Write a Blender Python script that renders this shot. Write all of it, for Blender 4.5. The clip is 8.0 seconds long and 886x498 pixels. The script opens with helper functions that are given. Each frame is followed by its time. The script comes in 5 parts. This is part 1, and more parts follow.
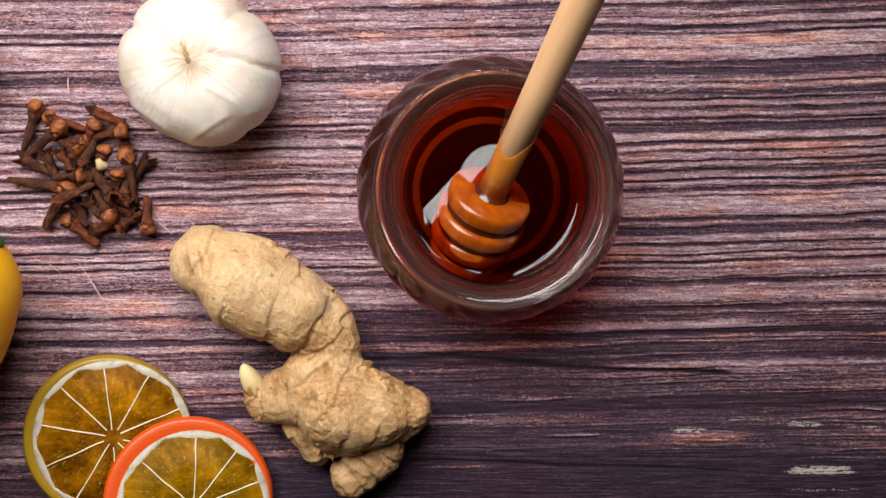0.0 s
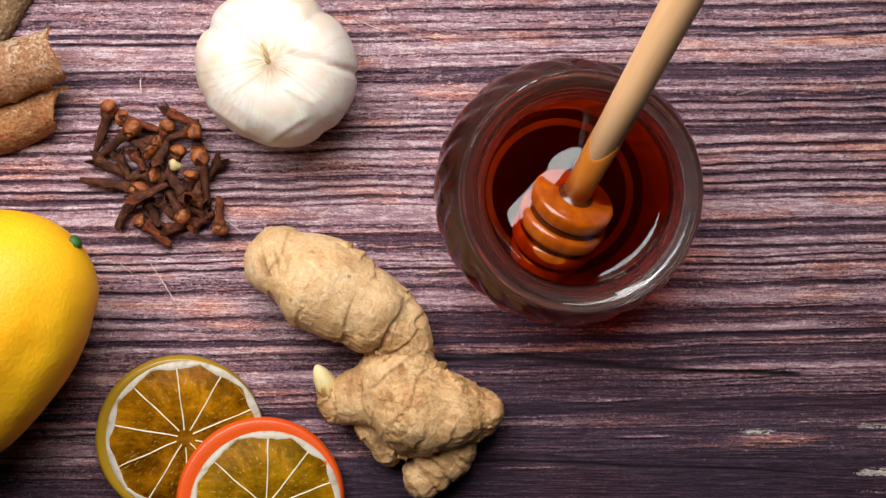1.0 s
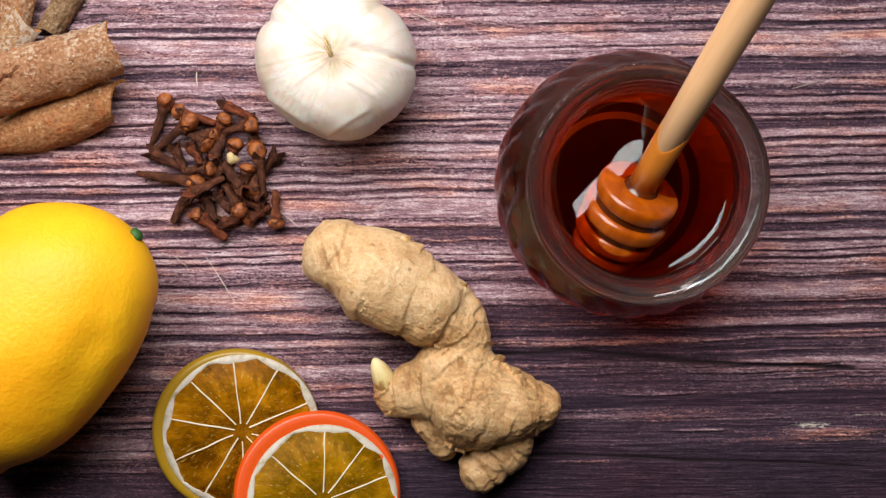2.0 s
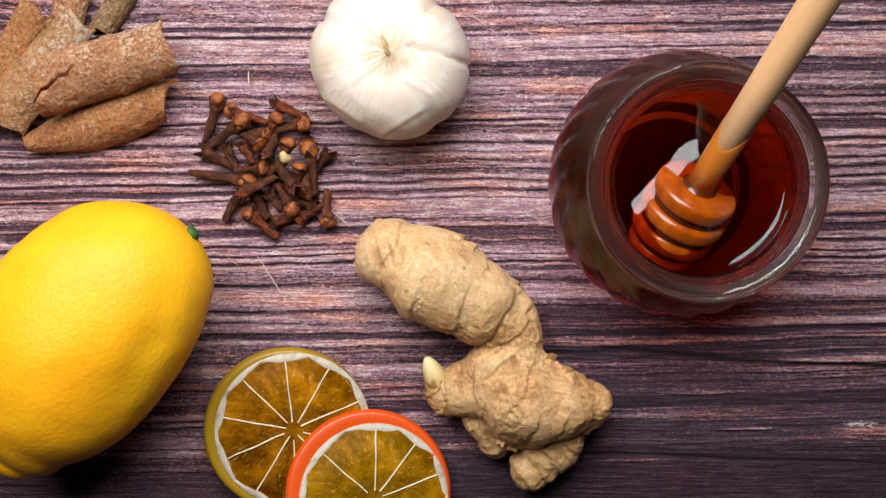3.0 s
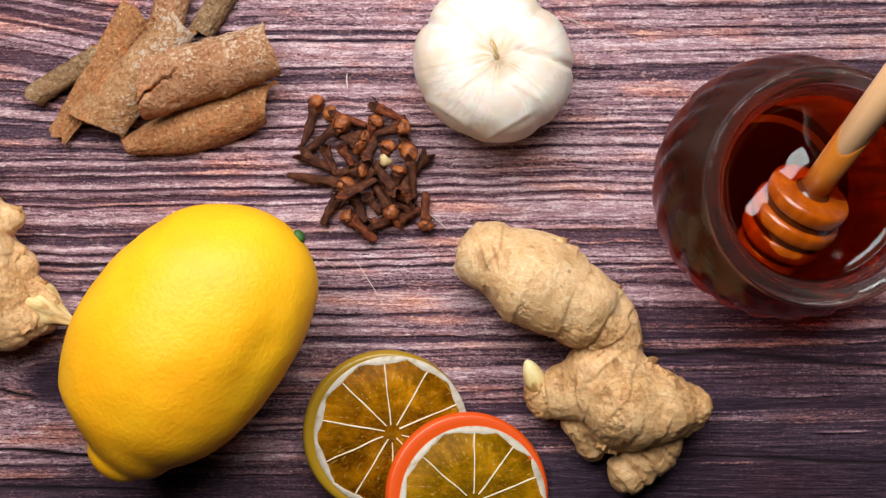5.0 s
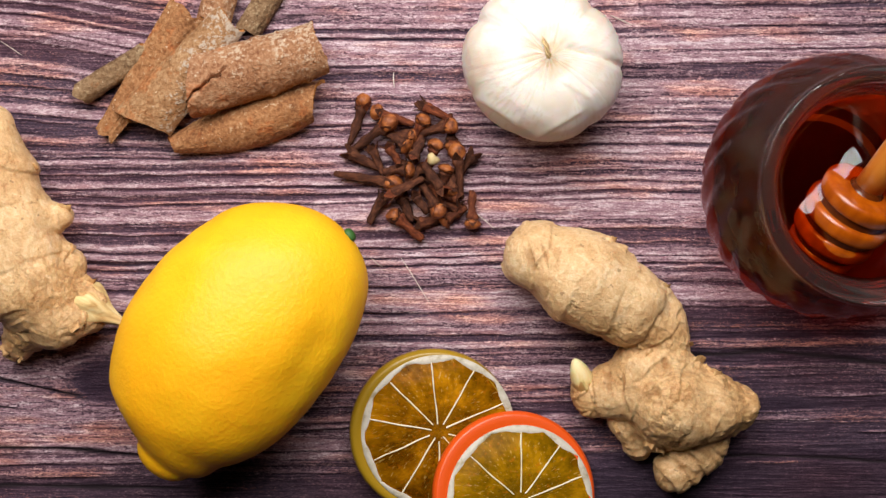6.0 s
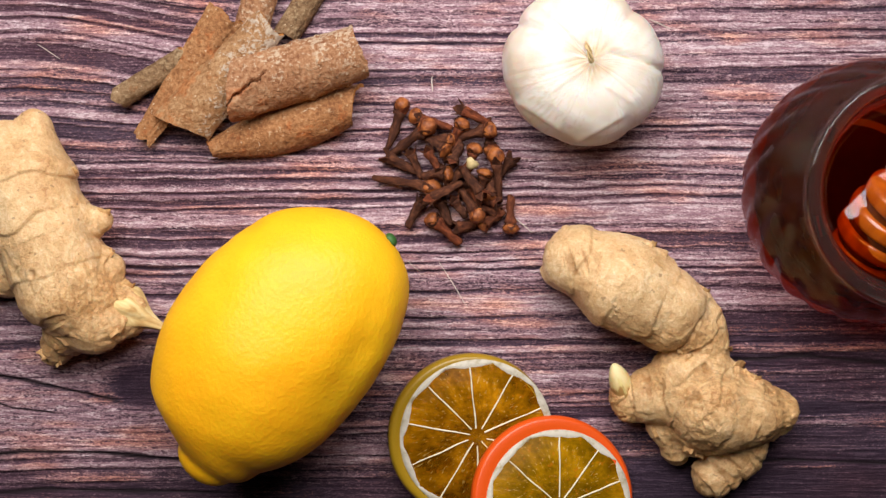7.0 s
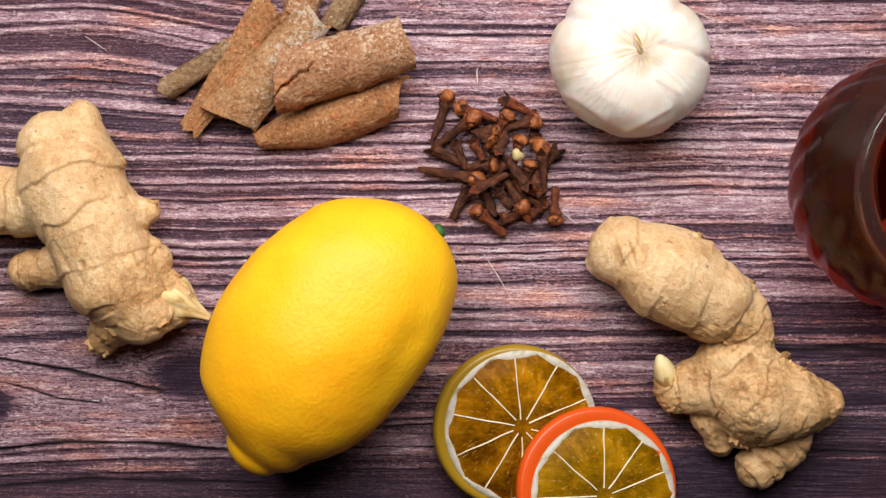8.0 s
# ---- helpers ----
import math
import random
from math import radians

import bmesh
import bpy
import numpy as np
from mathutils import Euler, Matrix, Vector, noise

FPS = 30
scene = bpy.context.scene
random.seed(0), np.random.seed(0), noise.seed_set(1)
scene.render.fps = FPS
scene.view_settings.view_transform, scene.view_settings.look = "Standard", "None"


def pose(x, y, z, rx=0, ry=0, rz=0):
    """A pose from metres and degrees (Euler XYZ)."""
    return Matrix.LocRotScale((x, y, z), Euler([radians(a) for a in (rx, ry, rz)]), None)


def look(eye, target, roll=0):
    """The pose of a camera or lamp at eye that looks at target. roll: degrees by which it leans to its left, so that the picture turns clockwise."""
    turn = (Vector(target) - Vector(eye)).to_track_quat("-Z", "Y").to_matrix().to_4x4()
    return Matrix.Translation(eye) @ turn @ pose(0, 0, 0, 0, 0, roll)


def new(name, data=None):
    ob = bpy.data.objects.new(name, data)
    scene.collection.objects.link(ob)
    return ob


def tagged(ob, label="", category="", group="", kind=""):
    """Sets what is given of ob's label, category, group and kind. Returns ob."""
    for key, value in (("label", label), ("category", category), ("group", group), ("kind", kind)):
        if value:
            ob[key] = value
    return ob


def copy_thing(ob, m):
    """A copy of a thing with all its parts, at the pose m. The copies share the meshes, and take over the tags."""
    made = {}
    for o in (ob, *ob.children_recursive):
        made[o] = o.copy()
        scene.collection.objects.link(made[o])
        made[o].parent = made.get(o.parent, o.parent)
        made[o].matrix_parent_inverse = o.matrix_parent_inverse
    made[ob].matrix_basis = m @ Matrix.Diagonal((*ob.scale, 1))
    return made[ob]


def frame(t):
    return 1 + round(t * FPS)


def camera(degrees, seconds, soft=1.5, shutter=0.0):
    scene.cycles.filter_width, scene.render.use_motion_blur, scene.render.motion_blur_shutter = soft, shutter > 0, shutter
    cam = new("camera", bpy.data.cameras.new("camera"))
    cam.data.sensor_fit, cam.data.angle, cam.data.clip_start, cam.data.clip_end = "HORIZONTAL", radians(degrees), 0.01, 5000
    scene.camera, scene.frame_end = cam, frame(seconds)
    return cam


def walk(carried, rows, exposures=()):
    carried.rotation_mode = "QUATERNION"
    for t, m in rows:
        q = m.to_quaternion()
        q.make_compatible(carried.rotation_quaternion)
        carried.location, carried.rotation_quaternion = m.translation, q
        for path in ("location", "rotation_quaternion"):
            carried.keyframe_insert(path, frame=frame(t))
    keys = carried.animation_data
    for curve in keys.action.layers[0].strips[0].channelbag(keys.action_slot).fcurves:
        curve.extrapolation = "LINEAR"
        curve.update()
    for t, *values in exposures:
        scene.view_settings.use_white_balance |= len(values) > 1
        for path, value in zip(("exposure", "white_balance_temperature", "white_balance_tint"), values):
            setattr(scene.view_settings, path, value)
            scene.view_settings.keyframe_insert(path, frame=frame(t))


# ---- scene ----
cam = camera(44.0, 8.0, soft=1.42)
PATH = [
    (0, -0.00209, 0.02011, 0.39938, -2.811, -0.249, 0.127),
    (0.5, -0.01573, 0.02106, 0.39873, -2.901, -0.212, 0.232),
    (1, -0.02839, 0.02171, 0.39935, -2.989, -0.280, 0.277),
    (1.5, -0.04000, 0.02043, 0.39901, -2.982, -0.419, 0.261),
    (3, -0.06981, 0.01690, 0.40059, -2.706, -0.667, 0.335),
    (3.5, -0.08013, 0.01716, 0.40053, -2.693, -0.776, 0.385),
    (4, -0.08959, 0.01714, 0.40006, -2.484, -0.828, 0.364),
    (4.5, -0.09804, 0.01862, 0.40005, -2.787, -0.840, 0.385),
    (6, -0.12399, 0.01823, 0.39959, -2.861, -0.920, 0.446),
    (6.5, -0.13132, 0.01993, 0.39887, -3.002, -0.876, 0.479),
    (7, -0.13761, 0.02055, 0.39862, -2.994, -0.889, 0.485),
    (7.5, -0.14499, 0.02091, 0.39893, -3.055, -0.789, 0.499),
    (8, -0.15309, 0.01790, 0.39956, -3.076, -0.780, 0.550),
]
walk(cam, [(t, pose(x, y, z, rx, ry, rz)) for t, x, y, z, rx, ry, rz in PATH])

# ---------- light ----------
world = bpy.data.worlds.new("world")
scene.world = world
world.use_nodes = True
world.node_tree.nodes["Background"].inputs[0].default_value = (0.9, 0.95, 1.0, 1)
world.node_tree.nodes["Background"].inputs[1].default_value = 0.12
# soft lamp added close above the table, out of view; the room has no window
LAMP = bpy.data.lights.new("key_lamp", "AREA")
LAMP.shape, LAMP.size, LAMP.size_y = "RECTANGLE", 0.50, 0.32
LAMP.energy, LAMP.color = 5.2, (1.0, 0.965, 0.935)
lamp = new("key_lamp", LAMP)
lamp.matrix_world = look((-0.16, 0.28, 0.43), (-0.08, 0.02, 0.0))
scene.view_settings.exposure = 0.0

# ---------- small tools ----------


def vnoise(p, seed=0):
    """Smooth value noise in 0..1 at the points p (n, 3)."""
    p = np.asarray(p, float)
    i = np.floor(p).astype(np.int64)
    f = p - i
    f = f * f * (3 - 2 * f)
    total = 0
    for dx in (0, 1):
        for dy in (0, 1):
            for dz in (0, 1):
                h = (i[:, 0] + dx) * 374761393 + (i[:, 1] + dy) * 668265263 + (i[:, 2] + dz) * 2147483647 + seed * 144665
                h = (h ^ (h >> 13)) * 1274126177 & 0xFFFFFFFF
                h = ((h ^ (h >> 16)) * 2246822519) & 0xFFFFFFFF
                v = (h & 0xFFFF) / 65535.0
                w = (f[:, 0] if dx else 1 - f[:, 0]) * (f[:, 1] if dy else 1 - f[:, 1]) * (f[:, 2] if dz else 1 - f[:, 2])
                total = total + v * w
    return total


def fbm(p, seed=0, octaves=3):
    p = np.asarray(p, float)
    total, amp, norm = 0, 1.0, 0
    for k in range(octaves):
        total = total + amp * vnoise(p * 2 ** k, seed + 7 * k)
        norm += amp
        amp *= 0.5
    return total / norm


def ramp(x, a, b):
    s = np.clip((x - a) / (b - a), 0, 1)
    return s * s * (3 - 2 * s)


def mesh_of(name, verts, faces, smooth=True, attributes=()):
    me = bpy.data.meshes.new(name)
    me.from_pydata([tuple(v) for v in np.asarray(verts).tolist()], [], [tuple(f) for f in np.asarray(faces).tolist()] if isinstance(faces, np.ndarray) else faces)
    me.update()
    for key, values in attributes:
        me.attributes.new(key, "FLOAT", "POINT").data.foreach_set("value", np.asarray(values, np.float32))
    if smooth:
        me.polygons.foreach_set("use_smooth", [True] * len(me.polygons))
    return me


def outward(me):
    bm = bmesh.new()
    bm.from_mesh(me)
    bmesh.ops.recalc_face_normals(bm, faces=bm.faces)
    bm.to_mesh(me)
    bm.free()
    return me


def part(name, me, material, parent=None, label=""):
    ob = new(name, me)
    if material:
        me.materials.clear()
        me.materials.append(material)
    if parent:
        ob.parent = parent
    return tagged(ob, label) if label else ob


def grid_faces(nu, nv, wrap_u=False, wrap_v=False):
    """Quads of a grid whose point (i, j) is number i * nv + j."""
    i = np.arange(nu if wrap_u else nu - 1)
    j = np.arange(nv if wrap_v else nv - 1)
    i, j = np.meshgrid(i, j, indexing="ij")
    i, j = i.ravel(), j.ravel()
    k, m = (i + 1) % nu, (j + 1) % nv
    return np.stack([i * nv + j, k * nv + j, k * nv + m, i * nv + m], 1)


def lathe(name, profile, around, radius=None, smooth=True, open_end=False, ring=False):
    """A turned body: profile rows (r, z); radius(r, z, angle) may reshape it. Ends are closed with a point."""
    profile = np.asarray(profile, float)
    angle = np.arange(around) * 2 * math.pi / around
    r = np.repeat(profile[:, :1], around, 1)
    z = np.repeat(profile[:, 1:2], around, 1)
    a = np.repeat(angle[None], len(profile), 0)
    if radius:
        r = radius(r, z, a)
    verts = np.stack([r * np.cos(a), r * np.sin(a), z], 2).reshape(-1, 3)
    faces = grid_faces(len(profile), around, ring, True).tolist()
    n = len(verts)
    if ring:
        return outward(mesh_of(name, verts, faces, smooth))
    verts = np.vstack([verts, [[0, 0, profile[0, 1]], [0, 0, profile[-1, 1]]]])
    last = (len(profile) - 1) * around
    faces += [[n, (j + 1) % around, j] for j in range(around)]
    if open_end:
        verts = verts[:-1]
    else:
        faces += [[n + 1, last + j, last + (j + 1) % around] for j in range(around)]
    return outward(mesh_of(name, verts, faces, smooth))


def surface_net(field, low, step):
    """Vertices and quads of the surface where the field on a grid crosses zero (inside is negative)."""
    inside = field < 0
    nx, ny, nz = field.shape
    corners = [(a, b, c) for a in (0, 1) for b in (0, 1) for c in (0, 1)]
    cut = lambda arr, o: arr[o[0]:nx - 1 + o[0], o[1]:ny - 1 + o[1], o[2]:nz - 1 + o[2]]
    count = sum(cut(inside, o).astype(int) for o in corners)
    cells = np.argwhere((count > 0) & (count < 8))
    index = -np.ones((nx - 1, ny - 1, nz - 1), int)
    index[tuple(cells.T)] = np.arange(len(cells))
    total, hits = np.zeros((len(cells), 3)), np.zeros(len(cells))
    for o in corners:
        for axis in range(3):
            if o[axis]:
                continue
            q = list(o)
            q[axis] = 1
            a = field[tuple((cells + o).T)]
            b = field[tuple((cells + q).T)]
            crossing = (a < 0) != (b < 0)
            s = np.where(crossing, a / np.where(crossing, a - b, 1), 0)
            place = np.array(o, float)[None] + s[:, None] * (np.array(q) - np.array(o))[None]
            total += place * crossing[:, None]
            hits += crossing
    verts = np.array(low) + step * (cells + total / hits[:, None])
    faces = []
    for axis in range(3):
        u, v = (axis + 1) % 3, (axis + 2) % 3
        grid = [slice(1, n - 1) for n in (nx, ny, nz)]
        grid[axis] = slice(0, (nx, ny, nz)[axis] - 1)
        ahead = list(grid)
        ahead[axis] = slice(1, (nx, ny, nz)[axis])
        a, b = inside[tuple(grid)], inside[tuple(ahead)]
        for flip, mask in ((False, a & ~b), (True, b & ~a)):
            e = np.argwhere(mask)
            e += [0 if k == axis else 1 for k in range(3)]
            quad = []
            for du, dv in ((-1, -1), (0, -1), (0, 0), (-1, 0)):
                c = e.copy()
                c[:, u] += du
                c[:, v] += dv
                quad.append(index[tuple(c.T)])
            quad = np.stack(quad[::-1] if flip else quad, 1)
            faces.append(quad)
    faces = np.vstack(faces)
    return verts, faces[(faces >= 0).all(1)]


# ---------- materials ----------


def material(name, base=(0.5, 0.5, 0.5), rough=0.5, **more):
    mat = bpy.data.materials.new(name)
    mat.use_nodes = True
    shader = mat.node_tree.nodes["Principled BSDF"]
    shader.inputs["Base Color"].default_value = (*base, 1)
    shader.inputs["Roughness"].default_value = rough
    for key, value in more.items():
        shader.inputs[key.replace("_", " ")].default_value = value
    return mat


def node(mat, kind, **inputs):
    n = mat.node_tree.nodes.new(kind)
    for key, value in inputs.items():
        socket = n.inputs[key.replace("_", " ")]
        if isinstance(value, bpy.types.NodeSocket):
            mat.node_tree.links.new(value, socket)
        else:
            socket.default_value = value
    return n


def coords(mat, scale=(1, 1, 1)):
    tex = node(mat, "ShaderNodeTexCoord")
    return node(mat, "ShaderNodeMapping", Vector=tex.outputs["Object"], Scale=scale).outputs[0]


def noise_of(mat, vec, scale, detail=3.0, rough=0.55, distortion=0.0):
    return node(mat, "ShaderNodeTexNoise", Vector=vec, Scale=scale, Detail=detail, Roughness=rough, Distortion=distortion).outputs[0]


def ramp_of(mat, value, stops):
    n = node(mat, "ShaderNodeValToRGB", Fac=value)
    while len(n.color_ramp.elements) < len(stops):
        n.color_ramp.elements.new(0.5)
    for e, (place, colour) in zip(n.color_ramp.elements, stops):
        e.position, e.color = place, (*colour, 1)
    return n.outputs[0]


def mixed(mat, fac, a, b, how="MIX"):
    n = mat.node_tree.nodes.new("ShaderNodeMix")
    n.data_type, n.blend_type = "RGBA", how
    for socket, value in ((n.inputs[0], fac), (n.inputs[6], a), (n.inputs[7], b)):
        if isinstance(value, bpy.types.NodeSocket):
            mat.node_tree.links.new(value, socket)
        else:
            socket.default_value = (*value, 1) if isinstance(value, tuple) else value
    return n.outputs[2]


def calc(mat, how, a, b=0.0):
    n = mat.node_tree.nodes.new("ShaderNodeMath")
    n.operation = how
    for socket, value in ((n.inputs[0], a), (n.inputs[1], b)):
        if isinstance(value, bpy.types.NodeSocket):
            mat.node_tree.links.new(value, socket)
        else:
            socket.default_value = value
    return n.outputs[0]


def attribute(mat, name):
    n = mat.node_tree.nodes.new("ShaderNodeAttribute")
    n.attribute_name = name
    return n.outputs["Fac"]


def feed(mat, key, socket):
    mat.node_tree.links.new(socket, mat.node_tree.nodes["Principled BSDF"].inputs[key])


def bump(mat, height, strength, distance):
    feed(mat, "Normal", node(mat, "ShaderNodeBump", Height=height, Strength=strength, Distance=distance).outputs[0])


def wood_table_material():
    """Stained wood: smooth purple-grey grooves, worn pink ridges full of pits, whitish where worn most."""
    m = material("weathered_wood", rough=0.55, Specular_IOR_Level=0.2)
    ridge = attribute(m, "ridge")
    crack = attribute(m, "crack")
    pale = attribute(m, "pale")
    fine = noise_of(m, coords(m, (55, 1500, 55)), 1.0, 5, 0.7, 0.4)
    pits = noise_of(m, coords(m, (560, 1500, 560)), 1.0, 3, 0.65, 0.8)
    grit = noise_of(m, coords(m, (1100, 2400, 1100)), 1.0, 2, 0.7)
    wear = noise_of(m, coords(m, (90, 700, 90)), 1.0, 4, 0.65)
    tone = calc(m, "ADD", noise_of(m, coords(m, (24, 120, 24)), 1.0, 3), calc(m, "MULTIPLY", attribute(m, "warm"), 0.16))
    patch = noise_of(m, coords(m, (9, 22, 9)), 1.0, 2)
    speck = calc(m, "ADD", calc(m, "MULTIPLY", pits, 0.65), calc(m, "MULTIPLY", grit, 0.45))
    speck = calc(m, "SUBTRACT", speck, 0.55)
    lines = calc(m, "SUBTRACT", fine, 0.5)
    level = calc(m, "ADD", ridge, calc(m, "ADD", calc(m, "MULTIPLY", speck, 2.2), calc(m, "MULTIPLY", lines, 1.4)))
    worn = ramp_of(m, level, [(0.355, (0, 0, 0)), (0.485, (0.5, 0.5, 0.5)), (0.595, (1, 1, 1))])
    depth = calc(m, "ADD", calc(m, "MULTIPLY", ridge, 0.45), calc(m, "ADD", fine, calc(m, "MULTIPLY", speck, 0.6)))
    stain = ramp_of(m, depth, [(0.36, (0.019, 0.010, 0.021)), (0.54, (0.050, 0.029, 0.050)), (0.68, (0.126, 0.080, 0.118)), (0.86, (0.200, 0.132, 0.182))])
    stain = mixed(m, ramp_of(m, patch, [(0.4, (0, 0, 0)), (0.66, (1, 1, 1))]), stain, mixed(m, 1.0, stain, (1.15, 0.88, 0.82), "MULTIPLY"))
    shade = calc(m, "ADD", calc(m, "MULTIPLY", ridge, 0.42), calc(m, "ADD", wear, calc(m, "MULTIPLY", speck, 1.3)))
    pink = ramp_of(m, shade, [(0.50, (0.22, 0.118, 0.145)), (0.72, (0.35, 0.203, 0.235)), (0.90, (0.50, 0.326, 0.348)), (1.0, (0.74, 0.59, 0.605))])
    hue = mixed(m, ramp_of(m, tone, [(0.50, (0, 0, 0)), (0.70, (1, 1, 1))]), (1.0, 0.98, 1.03), (1.25, 0.88, 0.68))
    pink = mixed(m, 1.0, pink, hue, "MULTIPLY")
    wood = mixed(m, worn, stain, pink)
    wood = mixed(m, crack, wood, (0.022, 0.014, 0.018))
    broken = calc(m, "ADD", calc(m, "MULTIPLY", speck, 3.4), calc(m, "MULTIPLY", lines, 2.6))
    flake = calc(m, "MULTIPLY", pale, calc(m, "ADD", 1.0, broken))
    wood = mixed(m, ramp_of(m, flake, [(0.50, (0, 0, 0)), (0.58, (0.95, 0.95, 0.95))]), wood, (0.74, 0.66, 0.60))
    feed(m, "Base Color", wood)
    feed(m, "Roughness", calc(m, "ADD", 0.36, calc(m, "MULTIPLY", patch, 0.3)))
    relief = calc(m, "ADD", calc(m, "MULTIPLY", worn, 0.5), calc(m, "ADD", speck, lines))
    bump(m, relief, 0.95, 0.0009)
    return m


def ginger_material():
    """Thin flaking skin: smooth and pale, brown along torn edges, rings and creases."""
    m = material("ginger_skin", rough=0.48, Specular_IOR_Level=0.45, Subsurface_Weight=0.06, Subsurface_Scale=0.002)
    groove, worn = attribute(m, "groove"), attribute(m, "rough")
    big = noise_of(m, coords(m), 55, 4, 0.6)
    fine = noise_of(m, coords(m), 1500, 3, 0.7)
    mid = noise_of(m, coords(m), 330, 4, 0.7, 0.8)
    tone = calc(m, "ADD", calc(m, "MULTIPLY", big, 0.35), calc(m, "ADD", calc(m, "MULTIPLY", mid, 0.38), calc(m, "MULTIPLY", fine, 0.27)))
    tone = calc(m, "SUBTRACT", tone, calc(m, "MULTIPLY", worn, 0.030))
    col = ramp_of(m, tone, [(0.36, (0.44, 0.220, 0.088)), (0.43, (0.61, 0.362, 0.164)), (0.51, (0.73, 0.483, 0.247)), (0.61, (0.86, 0.645, 0.392))])
    col = mixed(m, calc(m, "MULTIPLY", worn, 0.55), col, mixed(m, 1.0, col, (0.93, 0.80, 0.60), "MULTIPLY"))
    col = mixed(m, calc(m, "MULTIPLY", groove, 0.72), col, (0.33, 0.155, 0.048))
    hair = ramp_of(m, noise_of(m, coords(m), 190, 5, 0.65, 1.2), [(0.485, (0, 0, 0)), (0.5, (1, 1, 1)), (0.515, (0, 0, 0))])
    col = mixed(m, calc(m, "MULTIPLY", hair, calc(m, "ADD", calc(m, "MULTIPLY", worn, 0.26), 0.02)), col, (0.34, 0.165, 0.055))
    specks = ramp_of(m, noise_of(m, coords(m), 360, 2, 0.5), [(0.70, (0, 0, 0)), (0.73, (0.6, 0.6, 0.6))])
    col = mixed(m, specks, col, (0.24, 0.12, 0.05))
    feed(m, "Base Color", col)
    relief = calc(m, "ADD", calc(m, "MULTIPLY", fine, 0.55), calc(m, "MULTIPLY", mid, calc(m, "ADD", calc(m, "MULTIPLY", worn, 0.5), 0.10)))
    relief = calc(m, "SUBTRACT", relief, calc(m, "MULTIPLY", hair, calc(m, "ADD", calc(m, "MULTIPLY", worn, 0.30), 0.02)))
    bump(m, relief, 0.75, 0.0010)
    return m


def lemon_material():
    m = material("lemon_peel", rough=0.56, Specular_IOR_Level=0.5, Subsurface_Weight=0.2, Subsurface_Scale=0.011)
    m.node_tree.nodes["Principled BSDF"].inputs["Subsurface Radius"].default_value = (1.0, 0.55, 0.08)
    big = noise_of(m, coords(m), 22, 3)
    pits = noise_of(m, coords(m), 650, 2, 0.5)
    col = ramp_of(m, big, [(0.36, (0.98, 0.430, 0.002)), (0.5, (0.99, 0.470, 0.003)), (0.64, (1.0, 0.520, 0.006))])
    feed(m, "Base Color", col)
    bump(m, calc(m, "ADD", pits, calc(m, "MULTIPLY", noise_of(m, coords(m), 130, 3), 0.15)), 0.32, 0.0007)
    return m


def garlic_material():
    m = material("garlic_skin", rough=0.45, Subsurface_Weight=0.35, Subsurface_Scale=0.008)
    tan = attribute(m, "tan")
    streak = attribute(m, "streak")
    fine = noise_of(m, coords(m), 300, 4, 0.6)
    col = mixed(m, tan, (0.77, 0.715, 0.655), (0.58, 0.43, 0.275))
    col = mixed(m, calc(m, "MULTIPLY", streak, 0.16), col, (0.72, 0.62, 0.48))
    feed(m, "Base Color", col)
    crisp = noise_of(m, coords(m), 1100, 3, 0.6, 0.6)
    bump(m, calc(m, "ADD", calc(m, "MULTIPLY", streak, 0.6), calc(m, "ADD", calc(m, "MULTIPLY", fine, 0.6), calc(m, "MULTIPLY", crisp, 0.18))), 0.42, 0.0008)
    return m


def bark_material(name, light, mid, dark, lichen):
    m = material(name, rough=0.8, Specular_IOR_Level=0.25)
    big = noise_of(m, coords(m), 80, 4, 0.65)
    grain = noise_of(m, coords(m), 760, 2, 0.6, 0.5)
    spots = noise_of(m, coords(m), 560, 2, 0.5)
    flakes = noise_of(m, coords(m), 360, 4, 0.75, 0.4)
    grey = attribute(m, "lichen")
    col = ramp_of(m, calc(m, "ADD", calc(m, "MULTIPLY", big, 0.4), calc(m, "MULTIPLY", grain, 0.6)), [(0.35, dark), (0.5, mid), (0.66, light)])
    rust = ramp_of(m, calc(m, "SUBTRACT", noise_of(m, coords(m), 170, 4, 0.65), calc(m, "MULTIPLY", grey, 0.24)), [(0.55, (0, 0, 0)), (0.66, (0.75, 0.75, 0.75))])
    col = mixed(m, rust, col, mixed(m, 1.0, col, (1.12, 0.76, 0.54), "MULTIPLY"))
    scurf = calc(m, "ADD", flakes, calc(m, "ADD", calc(m, "MULTIPLY", grey, 0.3), calc(m, "MULTIPLY", grain, 0.5)))
    col = mixed(m, ramp_of(m, scurf, [(0.90, (0, 0, 0)), (1.06, (0.62, 0.62, 0.62))]), col, lichen)
    col = mixed(m, ramp_of(m, spots, [(0.69, (0, 0, 0)), (0.73, (0.7, 0.7, 0.7))]), col, (0.66, 0.52, 0.36))
    feed(m, "Base Color", col)
    bump(m, calc(m, "ADD", calc(m, "MULTIPLY", grain, 0.8), calc(m, "ADD", calc(m, "MULTIPLY", big, 0.4), calc(m, "MULTIPLY", flakes, 0.9))), 0.75, 0.0011)
    return m


WOOD = wood_table_material()
GINGER = ginger_material()
LEMON = lemon_material()
GARLIC = garlic_material()


